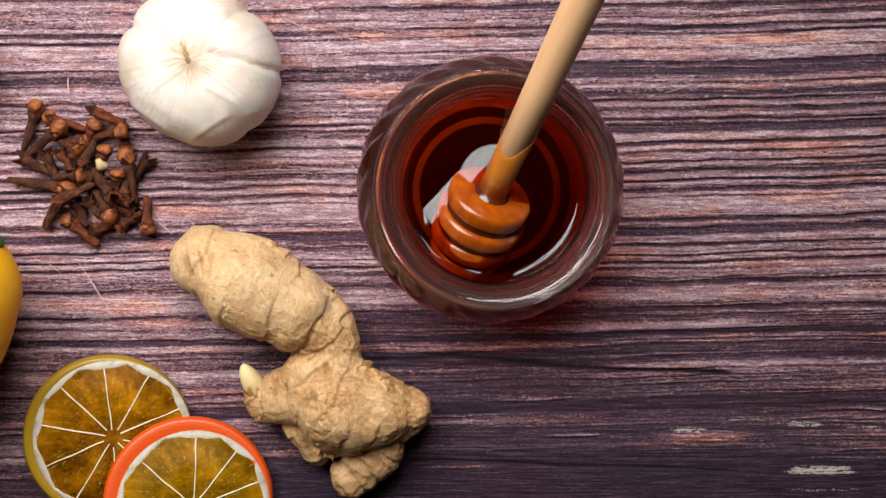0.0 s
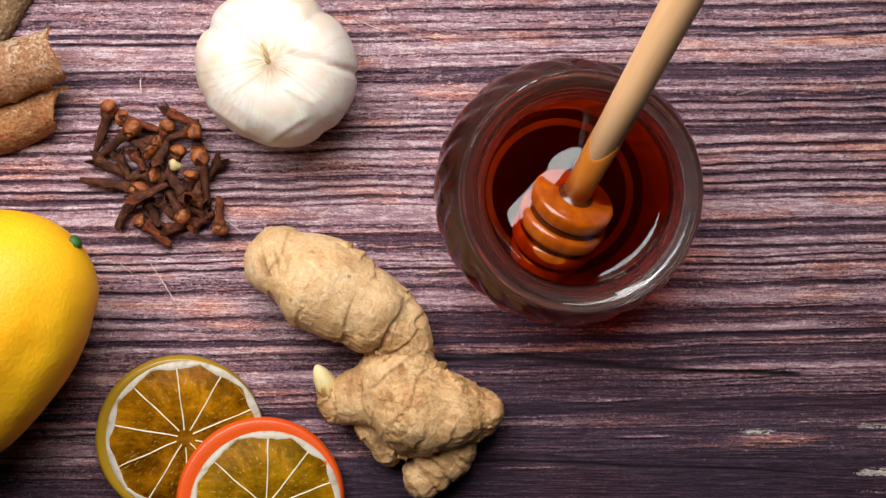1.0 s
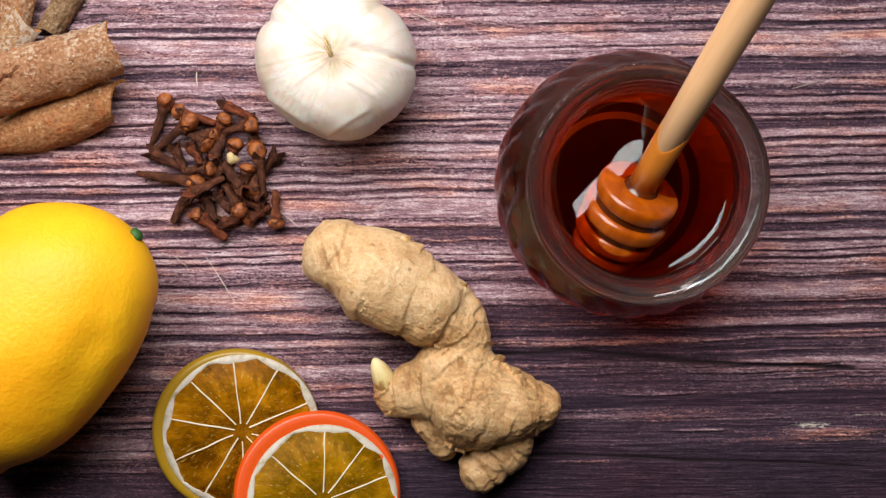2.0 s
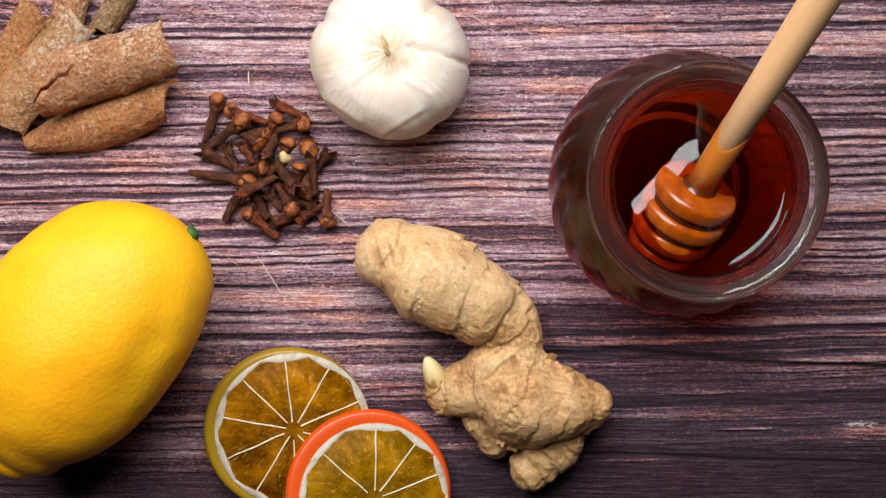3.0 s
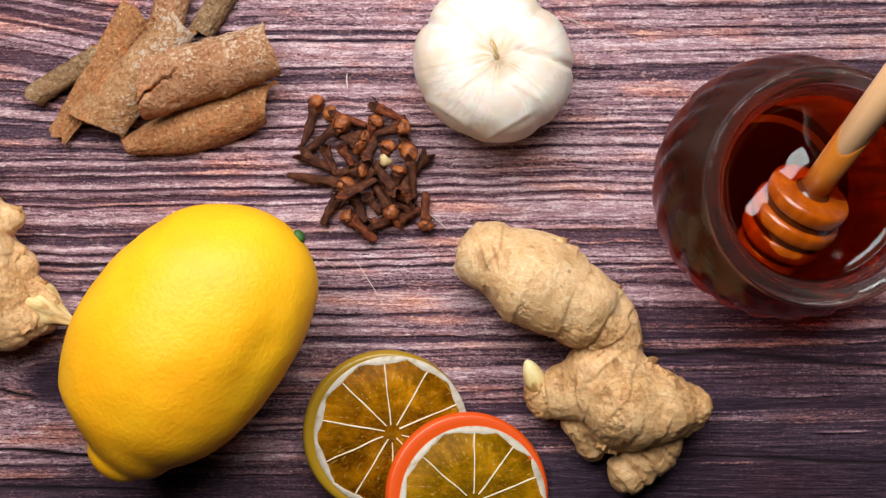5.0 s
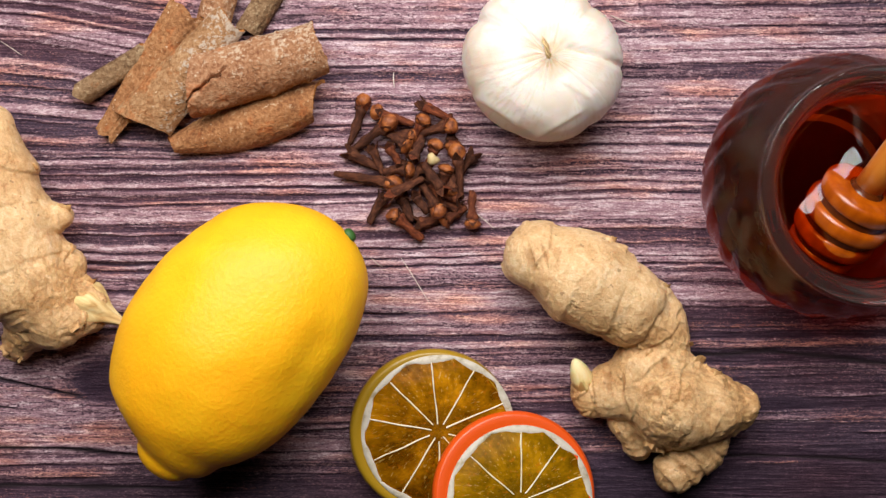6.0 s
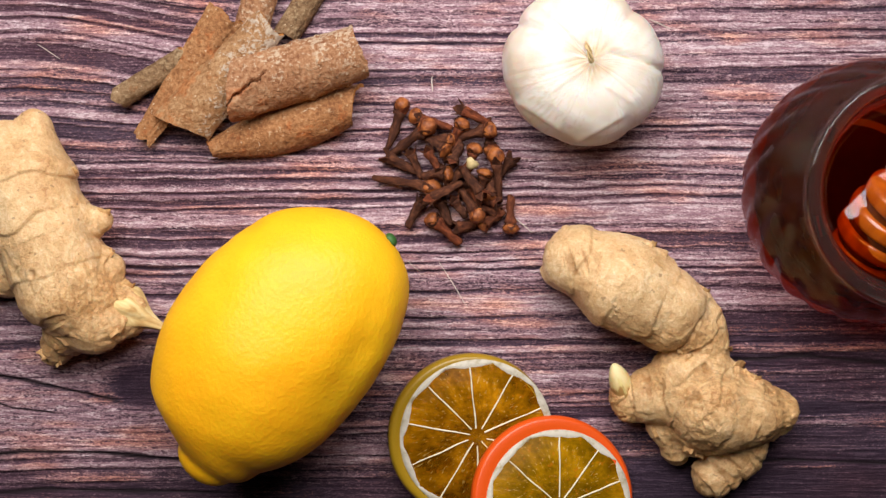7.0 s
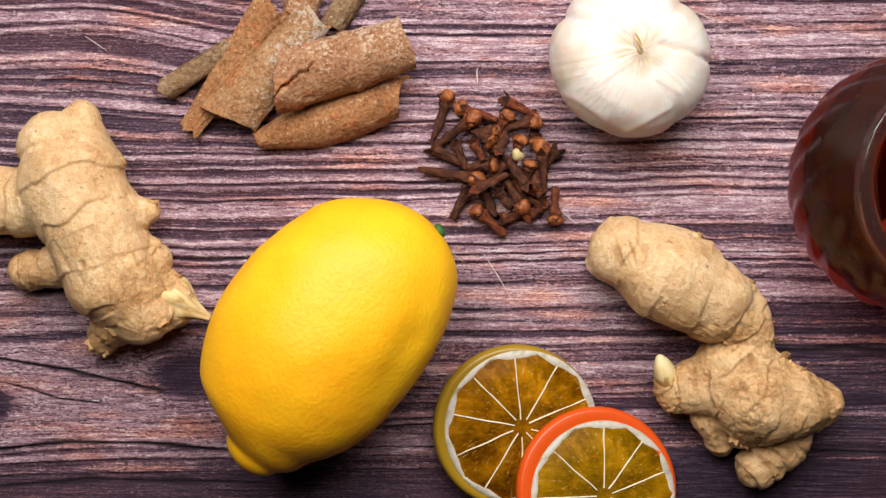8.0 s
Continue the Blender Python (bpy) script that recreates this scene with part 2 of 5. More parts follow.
def hazed(mat, shader, much, **inputs):
    """Lays a share of another shader over a material."""
    over = node(mat, shader, **inputs)
    both = node(mat, "ShaderNodeMixShader", Fac=much)
    links = mat.node_tree.links
    links.new(mat.node_tree.nodes["Principled BSDF"].outputs[0], both.inputs[1])
    links.new(over.outputs[0], both.inputs[2])
    links.new(both.outputs[0], mat.node_tree.nodes["Material Output"].inputs["Surface"])
    return mat


def clear_liquid(name, tint, rough, ior):
    """A clear tinted surface that lets light straight through, with a wet gloss."""
    m = material(name)
    links = m.node_tree.links
    both = node(m, "ShaderNodeMixShader", Fac=node(m, "ShaderNodeFresnel", IOR=ior).outputs[0])
    links.new(node(m, "ShaderNodeBsdfTransparent", Color=(*tint, 1)).outputs[0], both.inputs[1])
    links.new(node(m, "ShaderNodeBsdfGlossy", Color=(1, 1, 1, 1), Roughness=rough).outputs[0], both.inputs[2])
    links.new(both.outputs[0], m.node_tree.nodes["Material Output"].inputs["Surface"])
    return m


def deep_liquid(name, tint, glow, much, own, share=0.10):
    """The outside of a body of honey: little goes through, and what does comes out red and scattered."""
    m = material(name, own, 0.6, Specular_IOR_Level=0.0)
    links = m.node_tree.links
    cloud = noise_of(m, coords(m, (1, 1, 2.5)), 70, 3, 0.6)
    scatter = node(m, "ShaderNodeBsdfTranslucent", Color=ramp_of(m, cloud, [(0.35, tuple(0.7 * c for c in glow)), (0.65, glow)])).outputs[0]
    a, b = node(m, "ShaderNodeMixShader", Fac=much), node(m, "ShaderNodeMixShader", Fac=share)
    links.new(node(m, "ShaderNodeBsdfTransparent", Color=(*tint, 1)).outputs[0], a.inputs[1])
    links.new(scatter, a.inputs[2])
    links.new(a.outputs[0], b.inputs[1])
    links.new(m.node_tree.nodes["Principled BSDF"].outputs[0], b.inputs[2])
    links.new(b.outputs[0], m.node_tree.nodes["Material Output"].inputs["Surface"])
    return m


# a little grey diffuse on body and rim stands in for pale reflections
GLASS = hazed(material("clear_glass", (1, 1, 1), 0.06, Transmission_Weight=1.0, IOR=1.30), "ShaderNodeBsdfDiffuse", 0.002, Color=(0.7, 0.66, 0.62, 1))
GLASS_RIM = hazed(material("rim_glass", (1, 1, 1), 0.02, Transmission_Weight=1.0, IOR=1.47), "ShaderNodeBsdfDiffuse", 0.013, Color=(0.8, 0.77, 0.75, 1))
HONEY = clear_liquid("honey", (0.90, 0.50, 0.16), 0.015, 1.46)
# one honey in zones: redder low wall and base edge paint transmitted glow
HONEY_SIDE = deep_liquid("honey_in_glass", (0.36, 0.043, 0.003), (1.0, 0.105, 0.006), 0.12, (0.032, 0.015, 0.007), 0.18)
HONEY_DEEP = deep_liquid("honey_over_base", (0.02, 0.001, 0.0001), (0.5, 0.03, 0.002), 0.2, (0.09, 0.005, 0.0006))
HONEY_GLOW_LOW = deep_liquid("honey_low_glow", (0.50, 0.04, 0.002), (1.0, 0.110, 0.005), 0.42, (0.060, 0.006, 0.001), 0.20)
HONEY_GLOW_EDGE = deep_liquid("honey_base_edge_glow", (0.6, 0.10, 0.008), (1.0, 0.17, 0.010), 0.75, (0.05, 0.006, 0.001))

# ---------- setting ----------


def table_top():
    """The board: a relief of long grain, ridges worn pale and grooves left dark, with two knots."""
    def axis(a, b, c, d, fine, coarse):
        return np.concatenate([np.linspace(a, b, coarse, endpoint=False), np.linspace(b, c, fine, endpoint=False), np.linspace(c, d, coarse)])
    xs = axis(-0.55, -0.335, 0.185, 0.40, 420, 30)
    ys = axis(-0.34, -0.11, 0.135, 0.36, 960, 40)
    x, y = (a.ravel() for a in np.meshgrid(xs, ys, indexing="ij"))
    P = lambda sx, sy, z=0.0: np.stack([x * sx, y * sy, np.full_like(x, z)], 1)
    warp = 0.0030 * (fbm(P(9, 14), 3, 3) - 0.5) + 0.0012 * (fbm(P(30, 60), 4, 2) - 0.5)
    warp += 0.0006 * (vnoise(P(130, 420), 24) - 0.5)
    warp += 0.010 * np.exp(-((x + 0.275) / 0.045) ** 2) * ramp(y, 0.02, 0.07)
    warp += 0.006 * np.exp(-((x + 0.33) / 0.03) ** 2) * ramp(y, 0.0, 0.05)
    v = y - 0.021 * (x + 0.041) - warp
    knots = np.zeros_like(x)
    for kx, ky, size in KNOTS:
        d = np.hypot((x - kx) / 2.2, y - ky)
        v -= 0.85 * (y - ky) * np.exp(-(d / (1.6 * size)) ** 2)
        knots += np.exp(-(np.hypot((x - kx) / 1.25, y - ky) / (0.8 * size)) ** 3)
    Q = lambda sx, sv, z=0.0: np.stack([x * sx, v * sv, np.full_like(x, z)], 1)
    base = 0.35 * vnoise(Q(3, 430), 11) + 0.35 * vnoise(Q(6, 900), 12) + 0.30 * vnoise(Q(12, 1900), 13)
    base = 0.5 + 1.05 * (base - 0.5) + 0.19
    # paler round the garlic: worn bands, plus softer light put into the tone
    rubbed_lit = np.exp(-((x + 0.085) / 0.10) ** 4 - ((y - 0.040) / 0.060) ** 4)
    strength = (0.72 + 0.55 * vnoise(Q(9, 90), 15)) * (1 - 0.32 * rubbed_lit) * (1 - 0.25 * ramp(-x, 0.13, 0.19) * ramp(y, 0.015, 0.045))
    waver = 0.0007 * (vnoise(Q(22, 40), 17) - 0.5) + 0.00035 * (vnoise(Q(90, 260), 18) - 0.5)
    for centre, half, deep in GRAIN:
        # a flat dark groove; lit lip in front and shaded slope behind, put into tone and relief
        u = (v + waver - 0.001 * centre) / (0.001 * half)
        base -= 0.92 * deep * strength * np.exp(-np.abs(u / 0.9) ** 3)
        base += 0.16 * np.exp(-((u + 1.5) / (0.35 + 0.25 / half)) ** 2)
        base -= 0.17 * deep * strength * np.exp(-((u - 1.5) / 0.9) ** 2)
    # brightness by region put into the tone: dark front, paler back and right
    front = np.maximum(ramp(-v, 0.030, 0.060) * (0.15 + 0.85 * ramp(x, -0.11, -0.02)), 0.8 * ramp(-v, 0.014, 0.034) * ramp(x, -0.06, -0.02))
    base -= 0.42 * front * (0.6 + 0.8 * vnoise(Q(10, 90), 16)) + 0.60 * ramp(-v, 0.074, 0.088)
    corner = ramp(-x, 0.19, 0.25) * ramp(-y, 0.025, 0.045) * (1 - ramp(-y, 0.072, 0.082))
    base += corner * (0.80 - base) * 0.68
    base += 0.13 * rubbed_lit + 0.07 * ramp(x, 0.03, 0.09) * ramp(y, -0.005, 0.025) + 0.06 * ramp(x, 0.02, 0.08) + 0.05 * ramp(x, 0.06, 0.10) * ramp(-y, 0.01, 0.03)
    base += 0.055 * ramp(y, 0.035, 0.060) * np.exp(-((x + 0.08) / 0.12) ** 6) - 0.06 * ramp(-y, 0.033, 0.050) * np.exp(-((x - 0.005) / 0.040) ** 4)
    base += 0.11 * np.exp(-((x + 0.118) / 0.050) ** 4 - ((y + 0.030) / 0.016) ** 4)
    for kx, ky, size in KNOTS:
        d = np.hypot((x - kx) / 2.2, y - ky)
        ring = 0.58 + 0.5 * (vnoise(np.stack([d * 1500, x * 40, np.full_like(x, kx)], 1), 31) - 0.5)
        around = np.exp(-(d / (1.5 * size)) ** 4)
        base += around * (ring - base) * 0.8
    base -= 1.0 * np.clip(knots, 0, 1)
    for px, py, lx, ly, much in STREAKS:
        c = py + 0.021 * (x - px)
        base += much * np.exp(-np.abs((x - px) / lx) ** 4 - ((y - c) / ly) ** 2) * (0.5 + vnoise(P(60, 900), 41))
    crack = np.zeros_like(x)
    for half, line in CRACKS:
        line = np.array(line)
        c = np.interp(x, line[:, 0], line[:, 1]) + 0.0010 * (vnoise(P(70, 0), 43) - 0.5)
        reach = ramp(x, line[0, 0] - 0.003, line[0, 0] + 0.006) * (1 - ramp(x, line[-1, 0] - 0.006, line[-1, 0] + 0.003))
        w = half * (0.5 + 0.9 * vnoise(P(90, 0), 44))
        crack = np.maximum(crack, reach * np.exp(-(np.abs(y - c) / w) ** 2))
    thin = np.abs(vnoise(Q(4, 330), 47) - 0.5)
    crack = np.maximum(crack, 0.42 * np.exp(-(thin / 0.022) ** 2) * ramp(vnoise(Q(16, 260), 48), 0.50, 0.72))
    base -= 0.3 * crack
    ridge = np.clip(np.maximum(base, 0.30 * (1 - np.clip(front * 1.3 + crack + 2 * knots, 0, 1))), 0.0, 0.98)
    warm = np.zeros_like(x)
    for px, py, lx, ly in WARM:
        warm = np.maximum(warm, np.exp(-((x - px) / lx) ** 2 - ((y - py - 0.021 * (x - px)) / ly) ** 2))
    pale = 0.06 * front * ramp(x, 0.0, 0.10)
    for px, py, lx, ly, much in PAINT:
        pale = np.maximum(pale, much * np.exp(-np.abs((x - px) / lx) ** 4 - ((y - py) / ly) ** 2))
    height = 0.0011 * ramp(ridge, 0.25, 0.66) + 0.0003 * vnoise(Q(25, 900), 23) - 0.0006 * np.clip(knots, 0, 1) - 0.0007 * crack
    verts = np.stack([x, y, height - height.max()], 1)
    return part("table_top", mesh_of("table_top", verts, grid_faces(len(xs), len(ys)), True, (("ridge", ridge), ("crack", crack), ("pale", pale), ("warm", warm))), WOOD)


KNOTS = ((-0.2409, -0.0510, 0.0095), (-0.3130, -0.0627, 0.0065))
# grain grooves, in millimetres: distance along the board's width, half width; depth
GRAIN = [
    (104, 1.2, 0.5), (97.5, 1.2, 0.5), (92, 1.2, 0.5), (86.8, 0.9, 0.5), (83.3, 1.2, 0.6), (79.2, 1.0, 0.6), (76.4, 0.7, 0.5), (71.2, 0.7, 0.45),
    (66, 1.0, 0.5), (63, 1.9, 0.75), (58.8, 0.8, 0.5), (55.3, 1.2, 0.6), (52.6, 1.0, 0.55), (49.2, 1.2, 0.65), (45.4, 0.6, 0.5), (42.3, 1.9, 0.75),
    (37.3, 0.8, 0.55), (34.2, 0.7, 0.5), (30.6, 0.8, 0.5), (27.4, 1.8, 0.7), (23.6, 0.7, 0.5), (20, 1.0, 0.65), (17.7, 0.6, 0.5), (9.4, 0.9, 0.5),
    (5.8, 1.9, 0.8), (0.4, 0.5, 0.4), (-3.2, 0.6, 0.55), (-6.0, 0.7, 0.7), (-13.9, 1.3, 0.7), (-23.4, 1.3, 0.4), (-32.8, 1.5, 0.75), (-42, 2.2, 0.35),
    (-61, 1.4, 0.4)]
# long worn streaks (dark ones minus): x, y, half length, half width, how much
STREAKS = [(-0.0360, 0.0030, 0.026, 0.0026, -0.5), (0.0580, -0.0122, 0.012, 0.0018, -0.45), (0.0050, -0.0362, 0.045, 0.0016, 0.50), (0.0760, -0.0272, 0.045, 0.0018, 0.3), (0.0180, -0.0801, 0.034, 0.0012, 0.5), (0.0310, -0.0551, 0.014, 0.0008, 0.5),
           (0.0980, -0.0690, 0.016, 0.0020, 0.5), (0.1050, 0.0770, 0.060, 0.0016, 0.3), (0.1050, 0.0722, 0.060, 0.0018, 0.3), (0.0480, -0.0682, 0.012, 0.0004, 0.5),
           (-0.2670, -0.0750, 0.014, 0.0007, 0.4), (-0.2560, -0.0850, 0.020, 0.0016, 0.3)]
# rusty stains: x, y, half length, half width
WARM = [(-0.2390, -0.0690, 0.012, 0.0040), (-0.2560, -0.0852, 0.016, 0.0022), (-0.2680, -0.0655, 0.014, 0.0022), (0.1050, 0.0770, 0.050, 0.0016), (0.0310, -0.0551, 0.012, 0.0012),
        (0.1000, -0.0700, 0.014, 0.0022), (0.0050, -0.0362, 0.045, 0.0020), (0.0180, -0.0801, 0.036, 0.0015), (0.1250, 0.0200, 0.018, 0.0020), (0.1300, 0.0400, 0.018, 0.0016), (0.0100, -0.0280, 0.050, 0.0030)]
# open cracks: half width, points along them
CRACKS = [(0.0007, ((-0.3300, -0.0440), (-0.3087, -0.0456), (-0.2841, -0.0490), (-0.2533, -0.0560), (-0.2471, -0.0581))),
          (0.0003, ((-0.3088, -0.0539), (-0.2965, -0.0568), (-0.2883, -0.0594), (-0.2698, -0.0614))),
          (0.0009, ((-0.3300, -0.0800), (-0.3091, -0.0790), (-0.2844, -0.0755), (-0.2555, -0.0759), (-0.2265, -0.0789))),
          (0.0009, ((-0.3300, -0.0940), (-0.3093, -0.0931), (-0.2783, -0.0897), (-0.2410, -0.0906), (-0.2099, -0.0910))),
          (0.0009, ((-0.0300, -0.0400), (0.0031, -0.0391), (0.0342, -0.0418), (0.0653, -0.0438), (0.1068, -0.0448))),
          (0.0006, ((-0.0176, -0.0774), (0.0240, -0.0788), (0.1074, -0.0815)))]
# remains of pale paint: x, y, half length, half width, how much
PAINT = [(0.1397, -0.0814, 0.0150, 0.0021, 0.75), (0.1332, -0.0640, 0.0085, 0.0014, 0.75), (0.0895, -0.0662, 0.0095, 0.0016, 0.65), (0.1120, -0.0625, 0.0100, 0.0010, 0.5), (0.1550, -0.0652, 0.0080, 0.0010, 0.6), (0.1400, -0.0885, 0.0200, 0.0012, 0.45)]


def slab(name, low, high, mat):
    bm = bmesh.new()
    bmesh.ops.create_cube(bm, size=1)
    for v in bm.verts:
        v.co = [a + (b - a) * (c + 0.5) for a, b, c in zip(low, high, v.co)]
    bmesh.ops.bevel(bm, geom=bm.edges[:], offset=0.004, segments=2, affect="EDGES")
    me = bpy.data.meshes.new(name)
    bm.to_mesh(me)
    bm.free()
    return part(name, me, mat)


PLASTER = material("wall_plaster", (0.17, 0.165, 0.16), 0.9)
bump(PLASTER, noise_of(PLASTER, coords(PLASTER), 40, 4), 0.2, 0.003)
BOARD_SIDE = material("board_side", (0.06, 0.045, 0.05), 0.6)
bump(BOARD_SIDE, noise_of(BOARD_SIDE, coords(BOARD_SIDE, (10, 10, 300)), 1.0, 4), 0.4, 0.002)

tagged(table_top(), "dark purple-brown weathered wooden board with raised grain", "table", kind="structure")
tagged(slab("table_board", (-0.55, -0.34, -0.75), (0.40, 0.36, -0.004), BOARD_SIDE), "dark wooden body of the table", "table", kind="structure")
for name, low, high in (("floor", (-1.8, -1.6, -0.80), (1.6, 1.6, -0.75)), ("ceiling", (-1.8, -1.6, 1.65), (1.6, 1.6, 1.70)),
                        ("wall_north", (-1.8, 1.6, -0.75), (1.6, 1.65, 1.65)), ("wall_south", (-1.8, -1.65, -0.75), (1.6, -1.6, 1.65)),
                        ("wall_west", (-1.85, -1.6, -0.75), (-1.8, 1.6, 1.65)), ("wall_east", (1.6, -1.6, -0.75), (1.65, 1.6, 1.65))):
    tagged(slab(name, low, high, PLASTER), "plain grey plaster closing the room", name.split("_")[0], kind="structure")

# ---------- honey jar ----------


def spline(rows, steps):
    """A smooth run through the rows."""
    rows = np.asarray(rows, float)
    out = []
    for k in range(len(rows) - 1):
        a, b, c, d = rows[max(k - 1, 0)], rows[k], rows[k + 1], rows[min(k + 2, len(rows) - 1)]
        for s in np.arange(steps) / steps:
            out.append(0.5 * (2 * b + (c - a) * s + (2 * a - 5 * b + 4 * c - d) * s ** 2 + (3 * b - a - 3 * c + d) * s ** 3))
    return np.array(out + [rows[-1]])


# foot and head of the part of the dipper that touches the honey
CLING = ((0.0095, 0.0080), (0.0160, 0.0230))


def honey_jar(x, y):
    thing = tagged(new("honey_jar"), "round twisted-rib glass jar nearly full of dark amber honey", "jar")
    thing.matrix_world = pose(x, y, 0.0)
    outer = spline([(0.026, 0.0002), (0.0305, 0.0012), (0.036, 0.007), (0.0420, 0.017), (0.0442, 0.028), (0.0428, 0.040), (0.0391, 0.050), (0.0364, 0.0555), (0.0352, 0.0584), (0.0354, 0.0602), (0.0366, 0.0618), (0.0372, 0.0636), (0.0369, 0.0646), (0.0372, 0.0655), (0.0371, 0.0664), (0.0368, 0.0673)], 6)
    inner = spline([(0.0363, 0.0677), (0.0354, 0.0677), (0.0343, 0.0675), (0.0333, 0.0671), (0.0324, 0.0662), (0.0317, 0.0648), (0.0319, 0.0638), (0.0312, 0.0626), (0.0303, 0.0615), (0.0304, 0.0604), (0.0294, 0.0588), (0.0288, 0.0570), (0.0292, 0.0550), (0.0312, 0.0525), (0.0355, 0.0475), (0.0395, 0.039), (0.0408, 0.028), (0.0388, 0.018), (0.0330, 0.009), (0.024, 0.0060)], 6)

    def ribs(r, z, a):
        on = ramp(z, 0.004, 0.012) * (1 - ramp(z, 0.046, 0.0535)) * (r > 0.030)
        rows = np.arange(r.shape[0])[:, None] < len(outer)
        return r + np.where(rows, on * 0.0008 * (np.sqrt(np.sin(11 * (a + 16 * z)) ** 2 + 0.03) * 2 - 1), 0)
    level, top = 0.0572, 0.0289
    neck = inner[inner[:, 1] > level]
    glass = lathe("glass_body", np.vstack([outer, neck]), 176, ribs, open_end=True)
    body = part("glass_body", glass, GLASS, thing, "clear ribbed glass")
    body.visible_shadow = False
    glass.materials.append(GLASS_RIM)
    for f in glass.polygons:
        f.material_index = 1 if f.center.z > 0.0590 else 0
    fill = inner[::-1]
    fill = np.vstack([fill[fill[:, 1] < level], [(top, level)]])
    surface = [(top * s, level - 0.0001) for s in np.linspace(1.0, 0.0, 70)[1:-1]]
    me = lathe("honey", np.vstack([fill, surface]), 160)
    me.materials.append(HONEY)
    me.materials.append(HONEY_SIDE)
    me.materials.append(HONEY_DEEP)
    me.materials.append(HONEY_GLOW_EDGE)
    me.materials.append(HONEY_GLOW_LOW)
    # zones by height: clear top, dark base, and the red glow painted low down
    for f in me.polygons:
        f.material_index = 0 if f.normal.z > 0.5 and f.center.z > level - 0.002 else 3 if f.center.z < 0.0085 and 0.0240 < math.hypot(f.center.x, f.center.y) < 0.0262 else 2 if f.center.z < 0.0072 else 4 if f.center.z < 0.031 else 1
    # the surface climbs at the wall and round the dipper
    a, d = np.array(CLING[0]) - (x, y), np.array(CLING[1]) - np.array(CLING[0])
    for v in me.vertices:
        q = np.array(v.co)
        if q[2] > level - 0.0002:
            s = min(np.hypot(q[0], q[1]) / top, 1.0)
            t = min(max((q[:2] - a) @ d / (d @ d), 0.0), 1.0)
            near = np.linalg.norm(q[:2] - a - t * d)
            v.co.z = level - 0.0030 * (1 - s ** 22) + 0.0022 * math.exp(-(max(near - 0.0125 + 0.006 * t, 0.0) / 0.0042) ** 1.6)
    me.update()
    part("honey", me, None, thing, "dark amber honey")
    return thing


honey_jar(0.0152, 0.0217)

# ---------- honey dipper ----------


def dipper_material():
    m = material("dipper_wood", rough=0.45)
    grain = noise_of(m, coords(m, (180, 180, 14)), 1.0, 4)
    feed(m, "Base Color", ramp_of(m, grain, [(0.3, (0.64, 0.36, 0.17)), (0.7, (0.80, 0.51, 0.28))]))
    bump(m, grain, 0.2, 0.0005)
    return m


def honeyed_material(name, low, high, rough):
    m = material(name, rough=rough, Coat_Weight=0.3, Coat_Roughness=0.06)
    grain = noise_of(m, coords(m, (220, 220, 30)), 1.0, 4)
    feed(m, "Base Color", ramp_of(m, grain, [(0.3, low), (0.7, high)]))
    bump(m, noise_of(m, coords(m), 160, 3), 0.15, 0.0006)
    return m


DIPPER = dipper_material()
HONEYED = honeyed_material("honeyed_wood", (0.25, 0.042, 0.001), (0.42, 0.085, 0.002), 0.25)
WET_HANDLE = honeyed_material("honey_wet_handle", (0.43, 0.125, 0.013), (0.57, 0.200, 0.026), 0.3)
DARK_GAP = honeyed_material("dark_gap_core", (0.06, 0.010, 0.001), (0.10, 0.02, 0.002), 0.2)


def honey_dipper(tip, towards):
    """The head's lower end stands at tip; the handle runs towards the other point."""
    tip, towards = Vector(tip), Vector(towards)
    thing = tagged(new("honey_dipper"), "pale wooden honey dipper with a honey-coated ringed head", "dipper")
    thing.matrix_world = Matrix.Translation(tip) @ (towards - tip).to_track_quat("Z", "Y").to_matrix().to_4x4()
    sizes = (0.0118, 0.0138, 0.0144, 0.0134)
    for k, r in enumerate(sizes):
        z, low = 0.0030 + 0.0077 * k, 0.0016 if k == 0 else 0.0007
        rows = [(0.0070, z), (r - 2 * low, z + 0.0001), (r - 0.5 * low, z + 0.0008), (r, z + 0.0018), (r, z + 0.0044), (r - 0.0004, z + 0.0053), (r - 0.0013, z + 0.0059), (0.0070, z + 0.0060)]
        part("ring", lathe("ring", rows, 64), HONEYED, thing, "honey-wet turned ring")
    # core swollen close to the rings; the gaps' darkness is put into its colour
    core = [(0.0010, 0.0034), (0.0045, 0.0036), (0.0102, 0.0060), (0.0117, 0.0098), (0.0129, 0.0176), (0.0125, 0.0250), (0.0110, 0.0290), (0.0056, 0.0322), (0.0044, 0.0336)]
    part("core", lathe("core", core, 40), DARK_GAP, thing, "dark core between the rings")
    wet = lathe("dipped_handle", [(0.0045, 0.0320), (0.0047, 0.0420), (0.0049, 0.0520), (0.0047, 0.0530)], 48)
    for v in wet.vertices:
        if v.co.z > 0.05:
            v.co.z += 0.0035 * math.cos(2 * math.atan2(v.co.y, v.co.x) + 0.6)
    part("dipped_handle", wet, WET_HANDLE, thing, "honey-wet lower end of the handle")
    part("handle", lathe("handle", [(0.0040, 0.0450), (0.0046, 0.0455), (0.0050, 0.075), (0.0054, 0.110), (0.0056, 0.150), (0.0046, 0.1535), (0.002, 0.155)], 40), DIPPER, thing, "dry pale wood")
    return thing


honey_dipper((0.0048, -0.0024, 0.0370), (0.0371, 0.0732, 0.1010))

# ---------- lemon ----------


